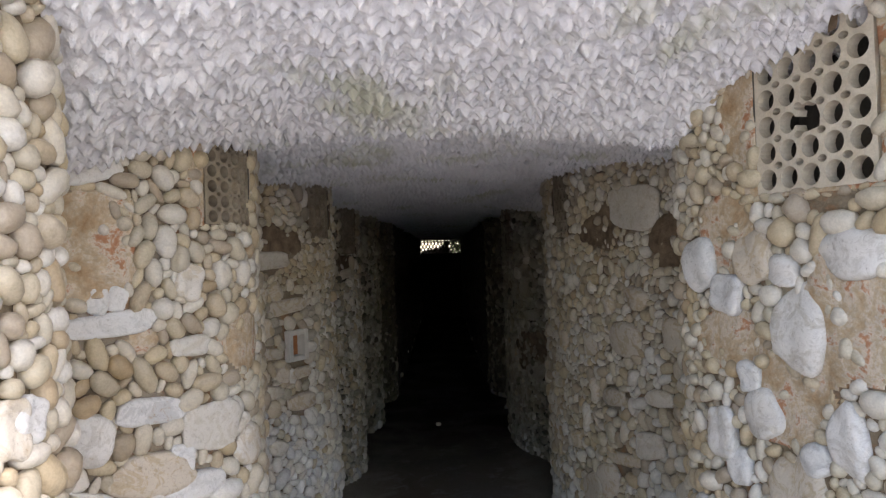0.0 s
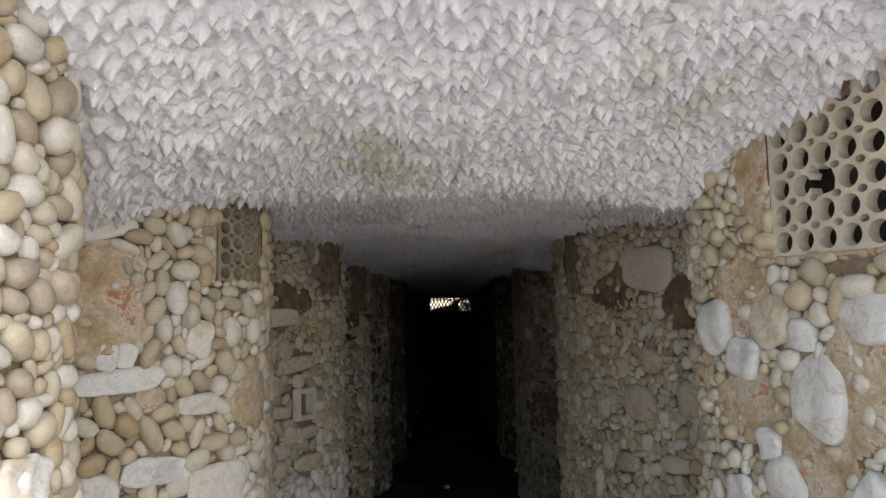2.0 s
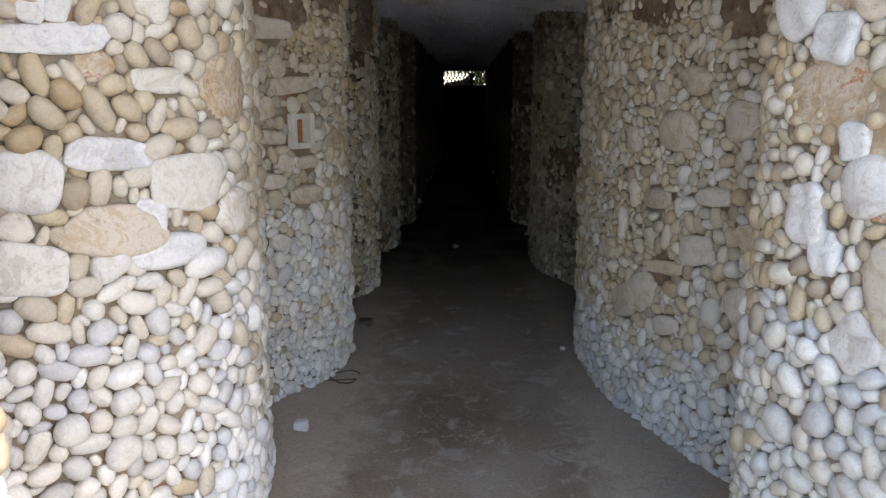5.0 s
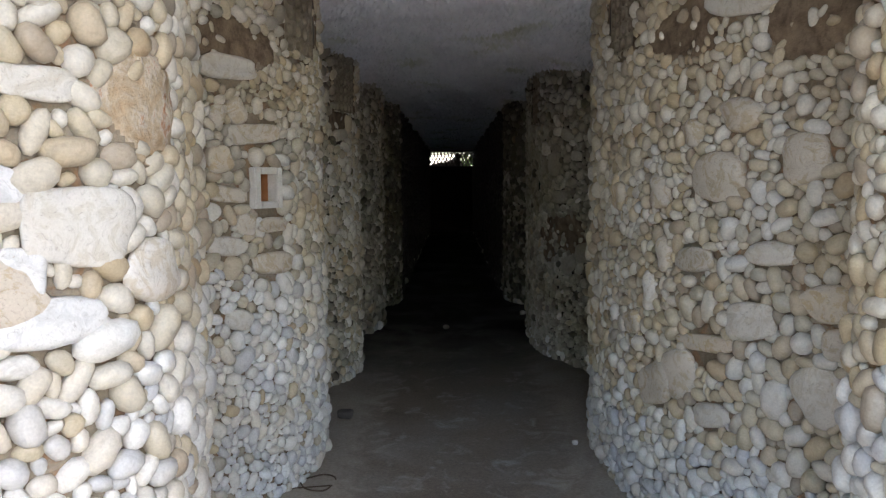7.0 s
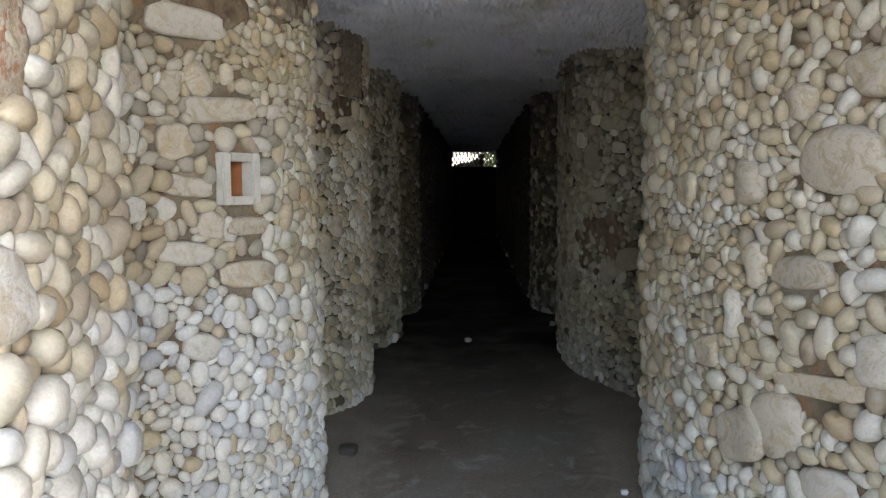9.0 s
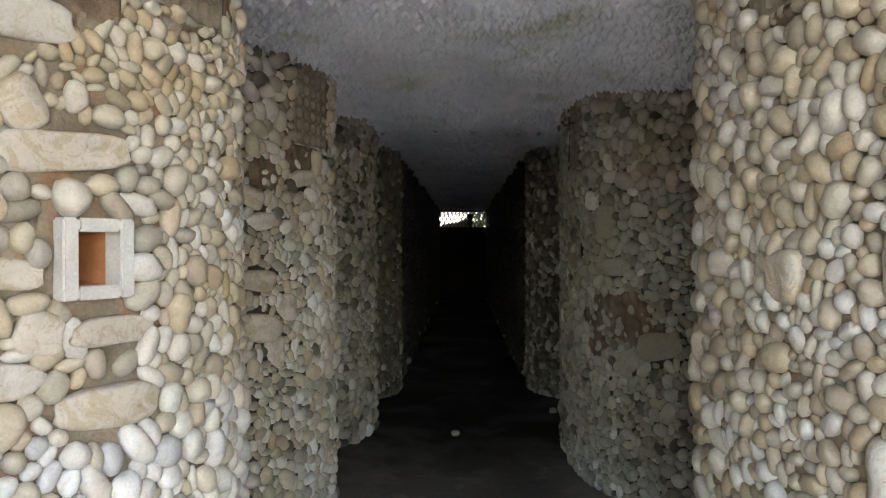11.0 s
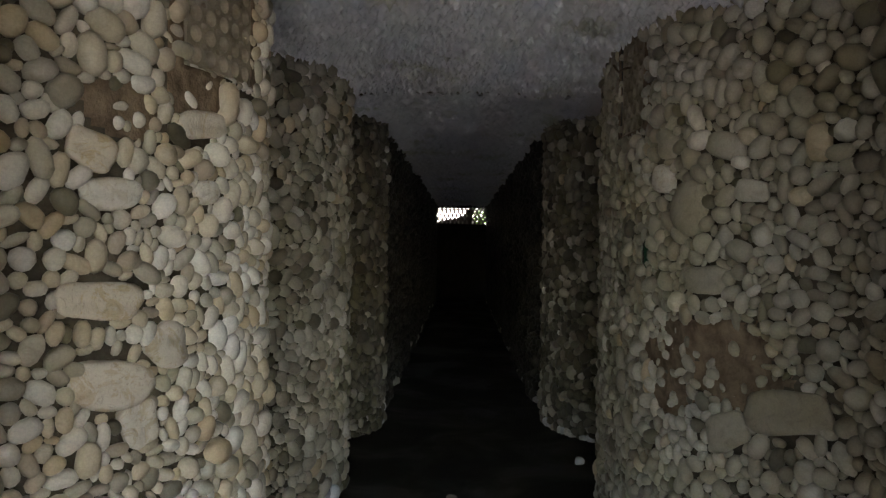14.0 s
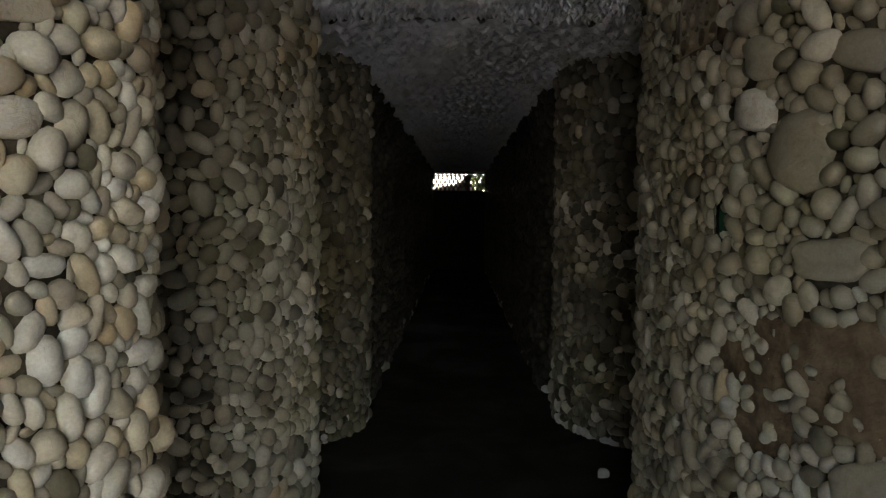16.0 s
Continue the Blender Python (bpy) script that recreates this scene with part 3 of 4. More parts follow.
            fs.append(f + sum(len(w) for w in vs[-1:]) + (fs[-1].min() if fs else 0))
            vs.append(v @ m[:3, :3].T + m[:3, 3])
    for key, (vs, fs) in fields.items():
        if vs:
            text, mat = {"white_pebble_field": ("small white rounded river pebbles set in mortar", WHITE_PEBBLES), "grimy_pebble_field": ("small river pebbles darkened by dirt and painted shade, set in mortar", SHADED_GRIMY_PEBBLES if near else FAR_SHADE_PEBBLES),
                         "dusty_pebble_field": ("small dusty beige river pebbles toned down for shade, set in mortar", SHADED_DUSTY_PEBBLES), "pebble_field": ("small cream and grey river pebbles set in mortar", PEBBLES)}[key]
            part(key, fast_mesh(key, np.vstack(vs), np.vstack(fs), mat), ob, text, "stuff")
    return ob, prof


# ---- passage: pillars ----
LEFT = [
    ("entrance", [(-2.0, 0.95), (-1.5, 1.0), (-1.05, 1.22), (-0.90, 1.48), (-0.88, 1.66), (-0.92, 1.82), (-1.2, 1.95), (-1.6, 2.0)], 11),
    ("a", [(-1.6, 2.05), (-1.5, 2.2), (-1.33, 2.32), (-1.06, 2.50), (-0.87, 2.74), (-0.78, 2.93), (-0.80, 3.15), (-0.87, 3.4), (-0.89, 3.58), (-0.94, 3.69), (-1.25, 3.72)], 12),
    ("b", [(-1.25, 3.74), (-1.26, 4.05), (-1.12, 4.24), (-1.00, 4.42), (-0.88, 4.62), (-0.78, 4.92), (-0.77, 5.25), (-0.85, 5.40), (-1.12, 5.5), (-1.42, 5.6)], 13),
    ("c", [(-1.42, 5.64), (-1.42, 6.0), (-1.12, 6.22), (-0.96, 6.52), (-0.86, 6.76), (-0.81, 7.02), (-0.80, 7.15), (-0.87, 7.28), (-1.12, 7.38), (-1.6, 7.5)], 14),
    ("e", [(-1.6, 7.54), (-1.6, 8.05), (-1.16, 8.2), (-0.93, 8.42), (-0.82, 8.8), (-0.79, 9.1), (-0.86, 9.28), (-1.12, 9.36), (-1.6, 9.5)], 15),
]
RIGHT = [
    ("a", [(2.0, 1.75), (1.6, 1.78), (1.36, 1.9), (1.2, 2.12), (1.07, 2.5), (0.965, 2.75), (0.94, 2.92), (0.98, 3.07), (1.15, 3.2), (1.4, 3.28)], 21),
    ("b", [(1.4, 3.32), (1.2, 3.45), (1.07, 3.7), (0.97, 3.97), (0.87, 4.27), (0.79, 4.55), (0.75, 4.85), (0.74, 5.4), (0.82, 5.56), (1.05, 5.66), (1.2, 5.75)], 22),
    ("c", [(1.2, 5.79), (1.2, 6.65), (1.06, 6.9), (0.91, 7.16), (0.79, 7.4), (0.71, 7.75), (0.69, 8.2), (0.70, 8.72), (0.8, 8.86), (1.05, 8.95), (1.5, 9.05)], 23),
    ("e", [(1.5, 9.09), (1.5, 9.85), (0.98, 10.05), (0.75, 10.4), (0.65, 10.7), (0.62, 10.95), (0.74, 11.1), (1.05, 11.2), (1.2, 11.3)], 24),
]
STONY = "passage pillar faced with cream and grey river pebbles in mortar"
BIG = {
    12: [(0.668, 1.799, 0.142, 0.038, 4), (0.947, 1.699, 0.088, 0.034, 0), (0.79, 1.498, 0.115, 0.042, -4), (0.574, 1.433, 0.114, 0.07, -7), (0.798, 1.281, 0.145, 0.067, -7), (1.019, 1.405, 0.127, 0.08, -3), (1.24, 1.286, 0.116, 0.069, -8), (0.946, 1.202, 0.131, 0.048, 0), (0.567, 1.2, 0.103, 0.065, -12), (0.769, 1.186, 0.054, 0.048, -60), (0.948, 1.924, 0.069, 0.048, 65), (0.627, 1.877, 0.044, 0.031, 79), (0.688, 1.881, 0.042, 0.031, 79), (0.545, 1.316, 0.043, 0.037, -14), (0.632, 2.3, 0.096, 0.033, 14), (0.9, 1.303, 0.058, 0.044, -89), (0.973, 1.199, 0.114, 0.042, -7)],
    13: [(0.853, 1.713, 0.166, 0.04, 5), (0.694, 1.225, 0.123, 0.038, -7), (0.974, 1.126, 0.174, 0.043, -3), (0.986, 1.306, 0.129, 0.031, -1), (0.47, 1.375, 0.085, 0.042, 0), (0.49, 1.783, 0.08, 0.041, 7), (0.49, 1.595, 0.042, 0.04, 0), (0.711, 1.447, 0.099, 0.031, -6), (0.722, 1.992, 0.155, 0.047, 2), (0.763, 1.806, 0.059, 0.051, 33), (0.656, 1.598, 0.06, 0.054, 15), (0.656, 1.781, 0.048, 0.037, 79), (0.796, 1.318, 0.051, 0.044, -16), (0.751, 0.896, 0.081, 0.043, -18), (0.624, 1.374, 0.039, 0.033, -84)],
    14: [(1.242, 1.85, 0.109, 0.038, 8), (0.921, 1.62, 0.097, 0.039, 5), (0.882, 1.34, 0.128, 0.046, -4), (0.926, 1.113, 0.13, 0.059, -9), (1.009, 0.994, 0.069, 0.049, -74), (1.115, 1.202, 0.073, 0.059, -23), (0.852, 1.729, 0.067, 0.047, -19), (1.267, 1.646, 0.063, 0.034, 6)],
    21: [(1.196, 1.722, 0.135, 0.091, 89), (1.205, 1.169, 0.178, 0.098, 71), (1.025, 1.403, 0.106, 0.059, 81), (1.377, 1.946, 0.105, 0.075, 71), (1.054, 0.966, 0.142, 0.078, -4), (1.356, 1.42, 0.085, 0.077, -26), (1.554, 1.325, 0.09, 0.06, 85), (1.654, 1.922, 0.116, 0.078, 72), (1.504, 1.817, 0.078, 0.063, 8), (1.332, 0.994, 0.086, 0.069, -48), (1.412, 1.541, 0.052, 0.047, 82), (1.327, 1.528, 0.047, 0.046, 89), (1.472, 1.224, 0.08, 0.045, 85), (0.975, 1.126, 0.071, 0.058, -70), (1.251, 1.899, 0.063, 0.048, 10), (0.987, 1.949, 0.112, 0.068, 0), (1.142, 1.318, 0.061, 0.048, -25)],
    22: [(0.839, 1.503, 0.149, 0.085, 2), (0.726, 1.726, 0.1, 0.056, 8), (0.431, 1.564, 0.105, 0.072, -8), (0.321, 1.094, 0.098, 0.055, -5), (0.639, 0.987, 0.118, 0.064, -13), (0.853, 0.582, 0.122, 0.04, -13), (0.569, 1.237, 0.115, 0.039, -5), (0.898, 0.857, 0.18, 0.031, -7), (0.981, 1.179, 0.147, 0.045, -6), (1.225, 0.611, 0.134, 0.082, -22), (0.719, 2.189, 0.21, 0.105, 4), (0.348, 0.793, 0.108, 0.086, -41), (0.271, 0.975, 0.071, 0.046, -15), (1.057, 0.701, 0.135, 0.084, -27), (1.219, 1.449, 0.086, 0.062, 1), (1.178, 1.183, 0.05, 0.068, 0), (1.288, 1.013, 0.05, 0.075, 0), (0.99, 1.68, 0.06, 0.05, 5), (1.432, 0.848, 0.075, 0.05, -15), (1.62, 1.42, 0.07, 0.062, 0)],
    23: [(1.687, 1.648, 0.105, 0.094, 28), (1.507, 1.868, 0.105, 0.044, 17), (1.38, 1.697, 0.071, 0.037, 7), (1.466, 0.834, 0.095, 0.061, -28), (1.841, 1.912, 0.081, 0.054, 20), (1.583, 1.372, 0.099, 0.048, -4), (1.866, 1.774, 0.09, 0.053, 11), (1.221, 0.95, 0.162, 0.069, -11)],
    11: [(1.336, 1.666, 0.067, 0.043, 81), (1.386, 1.68, 0.046, 0.044, 63), (1.324, 1.423, 0.054, 0.042, -82)],
}
BARE = {
    12: [(0.599, 2.01, 0.152, 0.122), (0.61, 2.13, 0.14, 0.1), (1.232, 1.68, 0.142, 0.114), (0.769, 1.732, 0.057, 0.041)],
    13: [(0.714, 2.082, 0.183, 0.111), (0.922, 2.091, 0.072, 0.072)],
    14: [(0.919, 1.849, 0.103, 0.069), (1.209, 1.942, 0.118, 0.096), (0.929, 1.816, 0.099, 0.052)],
    21: [(1.225, 1.529, 0.134, 0.107), (1.069, 1.736, 0.116, 0.186), (1.512, 2.014, 0.137, 0.143), (1.504, 1.669, 0.159, 0.09), (1.421, 2.418, 0.075, 0.154), (0.968, 1.772, 0.148, 0.182), (1.253, 1.434, 0.127, 0.098)],
    22: [(0.962, 2.102, 0.188, 0.121), (1.045, 2.091, 0.232, 0.096), (0.429, 2.015, 0.154, 0.128)],
    23: [(1.58, 1.14, 0.32, 0.07), (1.44, 1.02, 0.2, 0.08), (1.86, 1.06, 0.16, 0.06), (1.8, 0.9, 0.12, 0.08)],
}
PANEL = {12: (1.03, 1.35, 2.13, 0.056), 13: (1.10, 1.44, 2.12, 0.068), 14: (1.17, 1.52, 2.02, 0.062), 21: (0.90, 1.345, 2.15, 0.086), 22: (1.49, 1.83, 2.10, 0.068), 23: (2.08, 2.42, 2.02, 0.068)}
NICHE = (0.834, 1.022, 1.381, 1.566)
pillars = {}
for rows, side in ((LEFT, -1), (RIGHT, 1)):
    for key, pts, seed in rows:
        pr = Profile(pts, side)
        lat = None
        if seed in PANEL:
            s0, s1, z0, pitch = PANEL[seed]
            lat = (s0, s1, z0, 2.85 if seed == 21 else 2.55, pitch)
        # Grime and dust shares also dim the deeper pillars by colour.
        pillars[(side, key)] = pillar("pebble_pillar", pts, side, STONY, seed, size={11: 0.028, 12: 0.0255, 13: 0.0245, 14: 0.0235, 21: 0.024, 22: 0.0245, 23: 0.022, 15: 0.03, 24: 0.03}.get(seed, 0.025), big=BIG.get(seed, ()), holes=BARE.get(seed, ()), lattice=lat, count=150 if seed in (15, 24) else 300, pocket=NICHE if seed == 13 else None, white={11: 0.9, 12: 1.12, 13: 1.12, 21: 1.0, 22: 0.45}.get(seed, 0.0), grime_shade={14: 0.03, 23: 0.06, 15: 0.2, 24: 0.7}.get(seed, 0.0), dust={13: 0.12, 14: 0.22, 23: 0.95, 15: 0.9, 24: 0.9}.get(seed, 0.0))

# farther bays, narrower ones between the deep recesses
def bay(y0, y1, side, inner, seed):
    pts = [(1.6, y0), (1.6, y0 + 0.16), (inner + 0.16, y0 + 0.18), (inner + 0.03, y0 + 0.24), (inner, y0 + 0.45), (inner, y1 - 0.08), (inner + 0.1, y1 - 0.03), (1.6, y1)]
    # Every far-bay stone takes the near-black tones that stand in for shade.
    pillar("pebble_pillar", [(side * x, y) for x, y in pts], side, STONY, seed, size=0.034, near=False, grime_shade=1.0)


pillar("pebble_pillar", [(-1.6, 9.55), (-1.6, 9.9), (-1.05, 10.0), (-0.85, 10.2), (-0.75, 10.5), (-0.72, 10.78), (-0.85, 10.88), (-1.6, 10.92)], -1, STONY, 16, size=0.03, count=120, grime_shade=0.8, dust=0.95)
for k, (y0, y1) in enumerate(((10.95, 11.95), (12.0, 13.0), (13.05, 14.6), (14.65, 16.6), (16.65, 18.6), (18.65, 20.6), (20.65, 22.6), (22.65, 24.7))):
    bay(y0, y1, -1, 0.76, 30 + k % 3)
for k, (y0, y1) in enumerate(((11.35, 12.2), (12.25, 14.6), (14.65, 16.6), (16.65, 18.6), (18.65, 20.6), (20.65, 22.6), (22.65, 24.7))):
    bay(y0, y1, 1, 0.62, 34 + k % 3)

# ---- floor, steps, ground ----
def floor_height(x, y):
    z = 0.008 * smooth_noise(x, y, 1.2, 3) + 0.004 * smooth_noise(x, y, 5, 4) - 0.006
    return z + np.minimum(np.maximum(np.abs(x + 0.05) - 0.66, 0) * 0.12, 0.03)


gx, gy = np.meshgrid(np.linspace(-2.2, 2.2, 60), np.linspace(0.6, 25.2, 330), indexing="ij")
gz = floor_height(gx, gy)
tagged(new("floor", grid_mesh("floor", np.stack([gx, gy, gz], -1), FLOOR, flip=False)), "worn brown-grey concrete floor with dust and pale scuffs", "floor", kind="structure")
for k, (y0, y1, z) in enumerate(((0.62, 0.92, 0.17), (0.36, 0.62, 0.34))):
    tagged(new("step", box_mesh("step", (-2.2, y0 - 0.02, -0.1), (2.2, y1, z), CONCRETE, 0.012)), "worn concrete step down into the passage", "step", kind="structure")
tagged(new("ground", box_mesh("ground", (-300, -300, -0.3), (300, 0.36, 0.51), SOIL)), "dry trodden ground before the entrance", "ground", kind="structure")
tagged(new("ground_beyond", box_mesh("ground_beyond", (-300, 25.6, -0.6), (300, 400, -0.02), SOIL)), "dry ground beyond the far gate", "ground", kind="structure")

# ---- ceiling ----
CEIL_Y = (0.6, 1.45, 2.1, 2.6, 2.95, 3.3, 4.2, 4.85, 5.1, 6.6, 7.2, 8.3, 26.0)
CEIL_X = (-1.5, -0.95, -0.5, 0.5, 0.9, 1.3)
CEIL_Z = (
    (2.75, 2.80, 2.84, 2.86, 2.88, 2.90),
    (2.55, 2.68, 2.76, 2.78, 2.80, 2.82),
    (2.17, 2.42, 2.60, 2.64, 2.68, 2.70),
    (2.18, 2.41, 2.53, 2.54, 2.56, 2.54),
    (2.30, 2.46, 2.48, 2.48, 2.40, 2.32),
    (2.38, 2.50, 2.53, 2.53, 2.48, 2.36),
    (2.40, 2.46, 2.50, 2.51, 2.48, 2.42),
    (2.42, 2.47, 2.49, 2.49, 2.48, 2.44),
    (2.46, 2.50, 2.53, 2.53, 2.51, 2.47),
    (2.43, 2.46, 2.48, 2.48, 2.40, 2.28),
    (2.46, 2.48, 2.49, 2.48, 2.38, 2.26),
    (2.46, 2.48, 2.50, 2.50, 2.47, 2.42),
    (2.52, 2.54, 2.55, 2.55, 2.54, 2.52),
)


def ceiling_height(x, y):
    """Underside of the vault: higher at the mouth, drooping to the sides."""
    table = np.array(CEIL_Z)
    cols = [np.interp(y, CEIL_Y, table[:, k]) for k in range(len(CEIL_X))]
    z = np.zeros(x.shape)
    u = np.clip(x, CEIL_X[0], CEIL_X[-1])
    for k in range(len(CEIL_X) - 1):
        f = (u - CEIL_X[k]) / (CEIL_X[k + 1] - CEIL_X[k])
        here = (f >= 0) & (f <= 1)
        z = np.where(here, cols[k] * (1 - f) + cols[k + 1] * f, z)
    for c in (10.95, 12.0, 13.0, 14.6, 16.6, 18.6, 20.6, 22.6):
        z = z - 0.03 * np.exp(-np.abs(y - c) / 0.12)
    return z + 0.015 * smooth_noise(x, y, 1.5, 8) + 0.012 * smooth_noise(x, y, 4, 9)


def spikes(x, y, pitch, high, seed):
    """Hanging points of stucco: one leaning tip in every cell of a jittered grid."""
    r = np.random.RandomState(seed)
    tab = r.rand(97, 89, 4)
    wx, wy = smooth_noise(x, y, 11, seed + 20), smooth_noise(x, y, 11, seed + 21)
    x, y = x + 0.45 * pitch * wx, y + 0.45 * pitch * wy
    ci, cj = np.floor(x / pitch).astype(int), np.floor(y / pitch).astype(int)
    best = np.zeros(x.shape)
    for di in (-1, 0, 1):
        for dj in (-1, 0, 1):
            t = tab[(ci + di) % 97, (cj + dj) % 89]
            px, py = (ci + di + 0.15 + 0.7 * t[..., 0]) * pitch, (cj + dj + 0.15 + 0.7 * t[..., 1]) * pitch
            dx, dy = (x - px) / (pitch * (0.75 + 0.4 * t[..., 2])), (y - py) / (pitch * 0.8)
            d = np.sqrt(dx * dx + dy * dy)
            h = (0.35 + 0.8 * t[..., 3]) * np.clip(1 - d, 0, 1) ** 1.75
            best = np.maximum(best, h)
    return high * best


def ceiling_part(y0, y1, step, pitch, high):
    x, y = np.meshgrid(np.arange(-1.62, 1.63, step), np.arange(y0, y1 + step / 2, step), indexing="ij")
    z = ceiling_height(x, y) - spikes(x, y, pitch, high, 5) - spikes(x + 3, y, pitch * 0.45, high * 0.25, 6)
    sway = spikes(x, y, pitch, 1.0, 5)
    pts = np.stack([x, y - 0.012 * sway, z], -1)
    return grid_mesh("ceiling", pts, STUCCO, flip=True)


tagged(new("ceiling", ceiling_part(0.9, 4.2, 0.0064, 0.043, 0.052)), "white stucco ceiling drawn into hanging points", "ceiling", kind="structure")
tagged(new("ceiling", ceiling_part(4.2, 9.4, 0.007, 0.038, 0.05)), "white stucco ceiling drawn into hanging points", "ceiling", kind="structure")
tagged(new("ceiling", ceiling_part(9.4, 25.2, 0.02, 0.065, 0.06)), "white stucco ceiling drawn into hanging points", "ceiling", kind="structure")
def structure(name, lo, hi, mat, label, category, bevel=0.0):
    return tagged(new(name, box_mesh(name, lo, hi, mat, bevel)), label, category, kind="structure")


# Unseen roof, run on past the end wall to cut sky light.
structure("roof_slab", (-4, 0.9, 3.0), (4, 29.0, 3.5), CONCRETE, "thick concrete slab over the passage, run on unseen past its end", "roof")
# Unseen side walls, added behind the pillars to keep light out.
structure("wall_left", (-2.6, 0.96, -0.3), (-1.9, 25.4, 3.0), CONCRETE, "unseen concrete side wall added behind the pillars to block light", "wall")
structure("wall_right", (1.9, 0.96, -0.3), (2.6, 25.4, 3.0), CONCRETE, "unseen concrete side wall added behind the pillars to block light", "wall")
# Unseen walls and beam added to close the entrance around its opening.
structure("wall_front_left", (-4, 0.9, -0.3), (-1.9, 0.955, 3.5), CONCRETE, "rough concrete wall beside the entrance", "wall")
structure("wall_front_right", (1.9, 0.9, -0.3), (4, 0.955, 3.5), CONCRETE, "rough concrete wall beside the entrance", "wall")
structure("lintel", (-4, 0.74, 2.86), (4, 0.895, 3.7), CONCRETE, "concrete beam over the entrance", "beam", 0.02)


# ---- far end: low wall, lattice, what stands behind it ----
END = 24.8
structure("wall_end", (-1.9, END, -0.3), (1.9, END + 0.2, 2.015), END_SHADE, "concrete wall under the far lattice, coloured near black as shade", "wall")
structure("wall_end_left", (-1.9, END, 2.015), (-0.76, END + 0.2, 3.0), END_SHADE, "concrete wall beside the far lattice, coloured near black as shade", "wall")
structure("wall_end_right", (0.64, END, 2.015), (1.9, END + 0.2, 3.0), END_SHADE, "concrete wall beside the far lattice, coloured near black as shade", "wall")

structure("wall_end_top", (-0.76, END, 2.453), (0.64, END + 0.2, 3.0), END_SHADE, "concrete wall above the far lattice, coloured near black as shade", "wall")


def far_screen():
    """Cast screen of tall staggered holes with a mullion, in two lights, and a slot above it."""
    from mathutils.geometry import delaunay_2d_cdt
    ob = new("far_screen")
    ob.location = (-0.06, END + 0.05, 2.015)
    tagged(ob, "dark cast lattice screen with tall holes letting daylight in", "screen")
    inv = Matrix.Translation((0.06, -END - 0.05, -2.015))
    for x0, x1 in ((-0.76, 0.125), (0.175, 0.64)):
        pts, loops, holes = [], [], []
        corners = [(x0, 2.015), (x1, 2.015), (x1, 2.4), (x0, 2.4)]
        pts += corners
        loops += [(0, 1), (1, 2), (2, 3), (3, 0)]
        for row in range(4):
            z = 2.07 + 0.092 * row
            x = x0 + 0.05 + (0.055 if row % 2 else 0)
            while x < x1 - 0.045:
                k = len(pts)
                pts += [(x + 0.029 * math.cos(a * math.pi / 5), z + 0.046 * math.sin(a * math.pi / 5)) for a in range(10)]
                loops += [(k + a, k + (a + 1) % 10) for a in range(10)]
                holes.append((x, z))
                x += 0.11
        v2, _, tris, *_ = delaunay_2d_cdt([Vector(p) for p in pts], loops, [], 0, 1e-6)
        keep = []
        for t in tris:
            cx, cz = sum(v2[i][0] for i in t) / 3, sum(v2[i][1] for i in t) / 3
            if not any(((cx - h[0]) / 0.029) ** 2 + ((cz - h[1]) / 0.046) ** 2 < 0.93 for h in holes):
                keep.append(tuple(t))
        n = len(v2)
        front, back = [(p[0], END + 0.03, p[1]) for p in v2], [(p[0], END + 0.06, p[1]) for p in v2]
        faces = keep + [tuple(i + n for i in t[::-1]) for t in keep]
        edges = {e for t in keep for e in ((t[0], t[1]), (t[1], t[2]), (t[2], t[0]))}
        faces += [(q, p, p + n, q + n) for p, q in edges if (q, p) not in edges]
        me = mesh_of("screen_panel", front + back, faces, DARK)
        me.transform(inv)
        part("screen_panel", me, ob)
    for name, lo, hi in (("mullion", (0.125, END + 0.01, 2.015), (0.175, END + 0.09, 2.4)), ("top_rail", (-0.76, END + 0.01, 2.402), (0.64, END + 0.09, 2.43))):
        me = box_mesh(name, lo, hi, DARK, 0.006)
        me.transform(inv)
        part(name, me, ob)
    for k in range(13):
        x = -0.72 + 0.11 * k
        me = box_mesh("slot_bar", (x - 0.028, END + 0.02, 2.43), (x + 0.028, END + 0.05, 2.453), DARK)
        me.transform(inv)
        part("slot_bar", me, ob)
    return ob


far_screen()


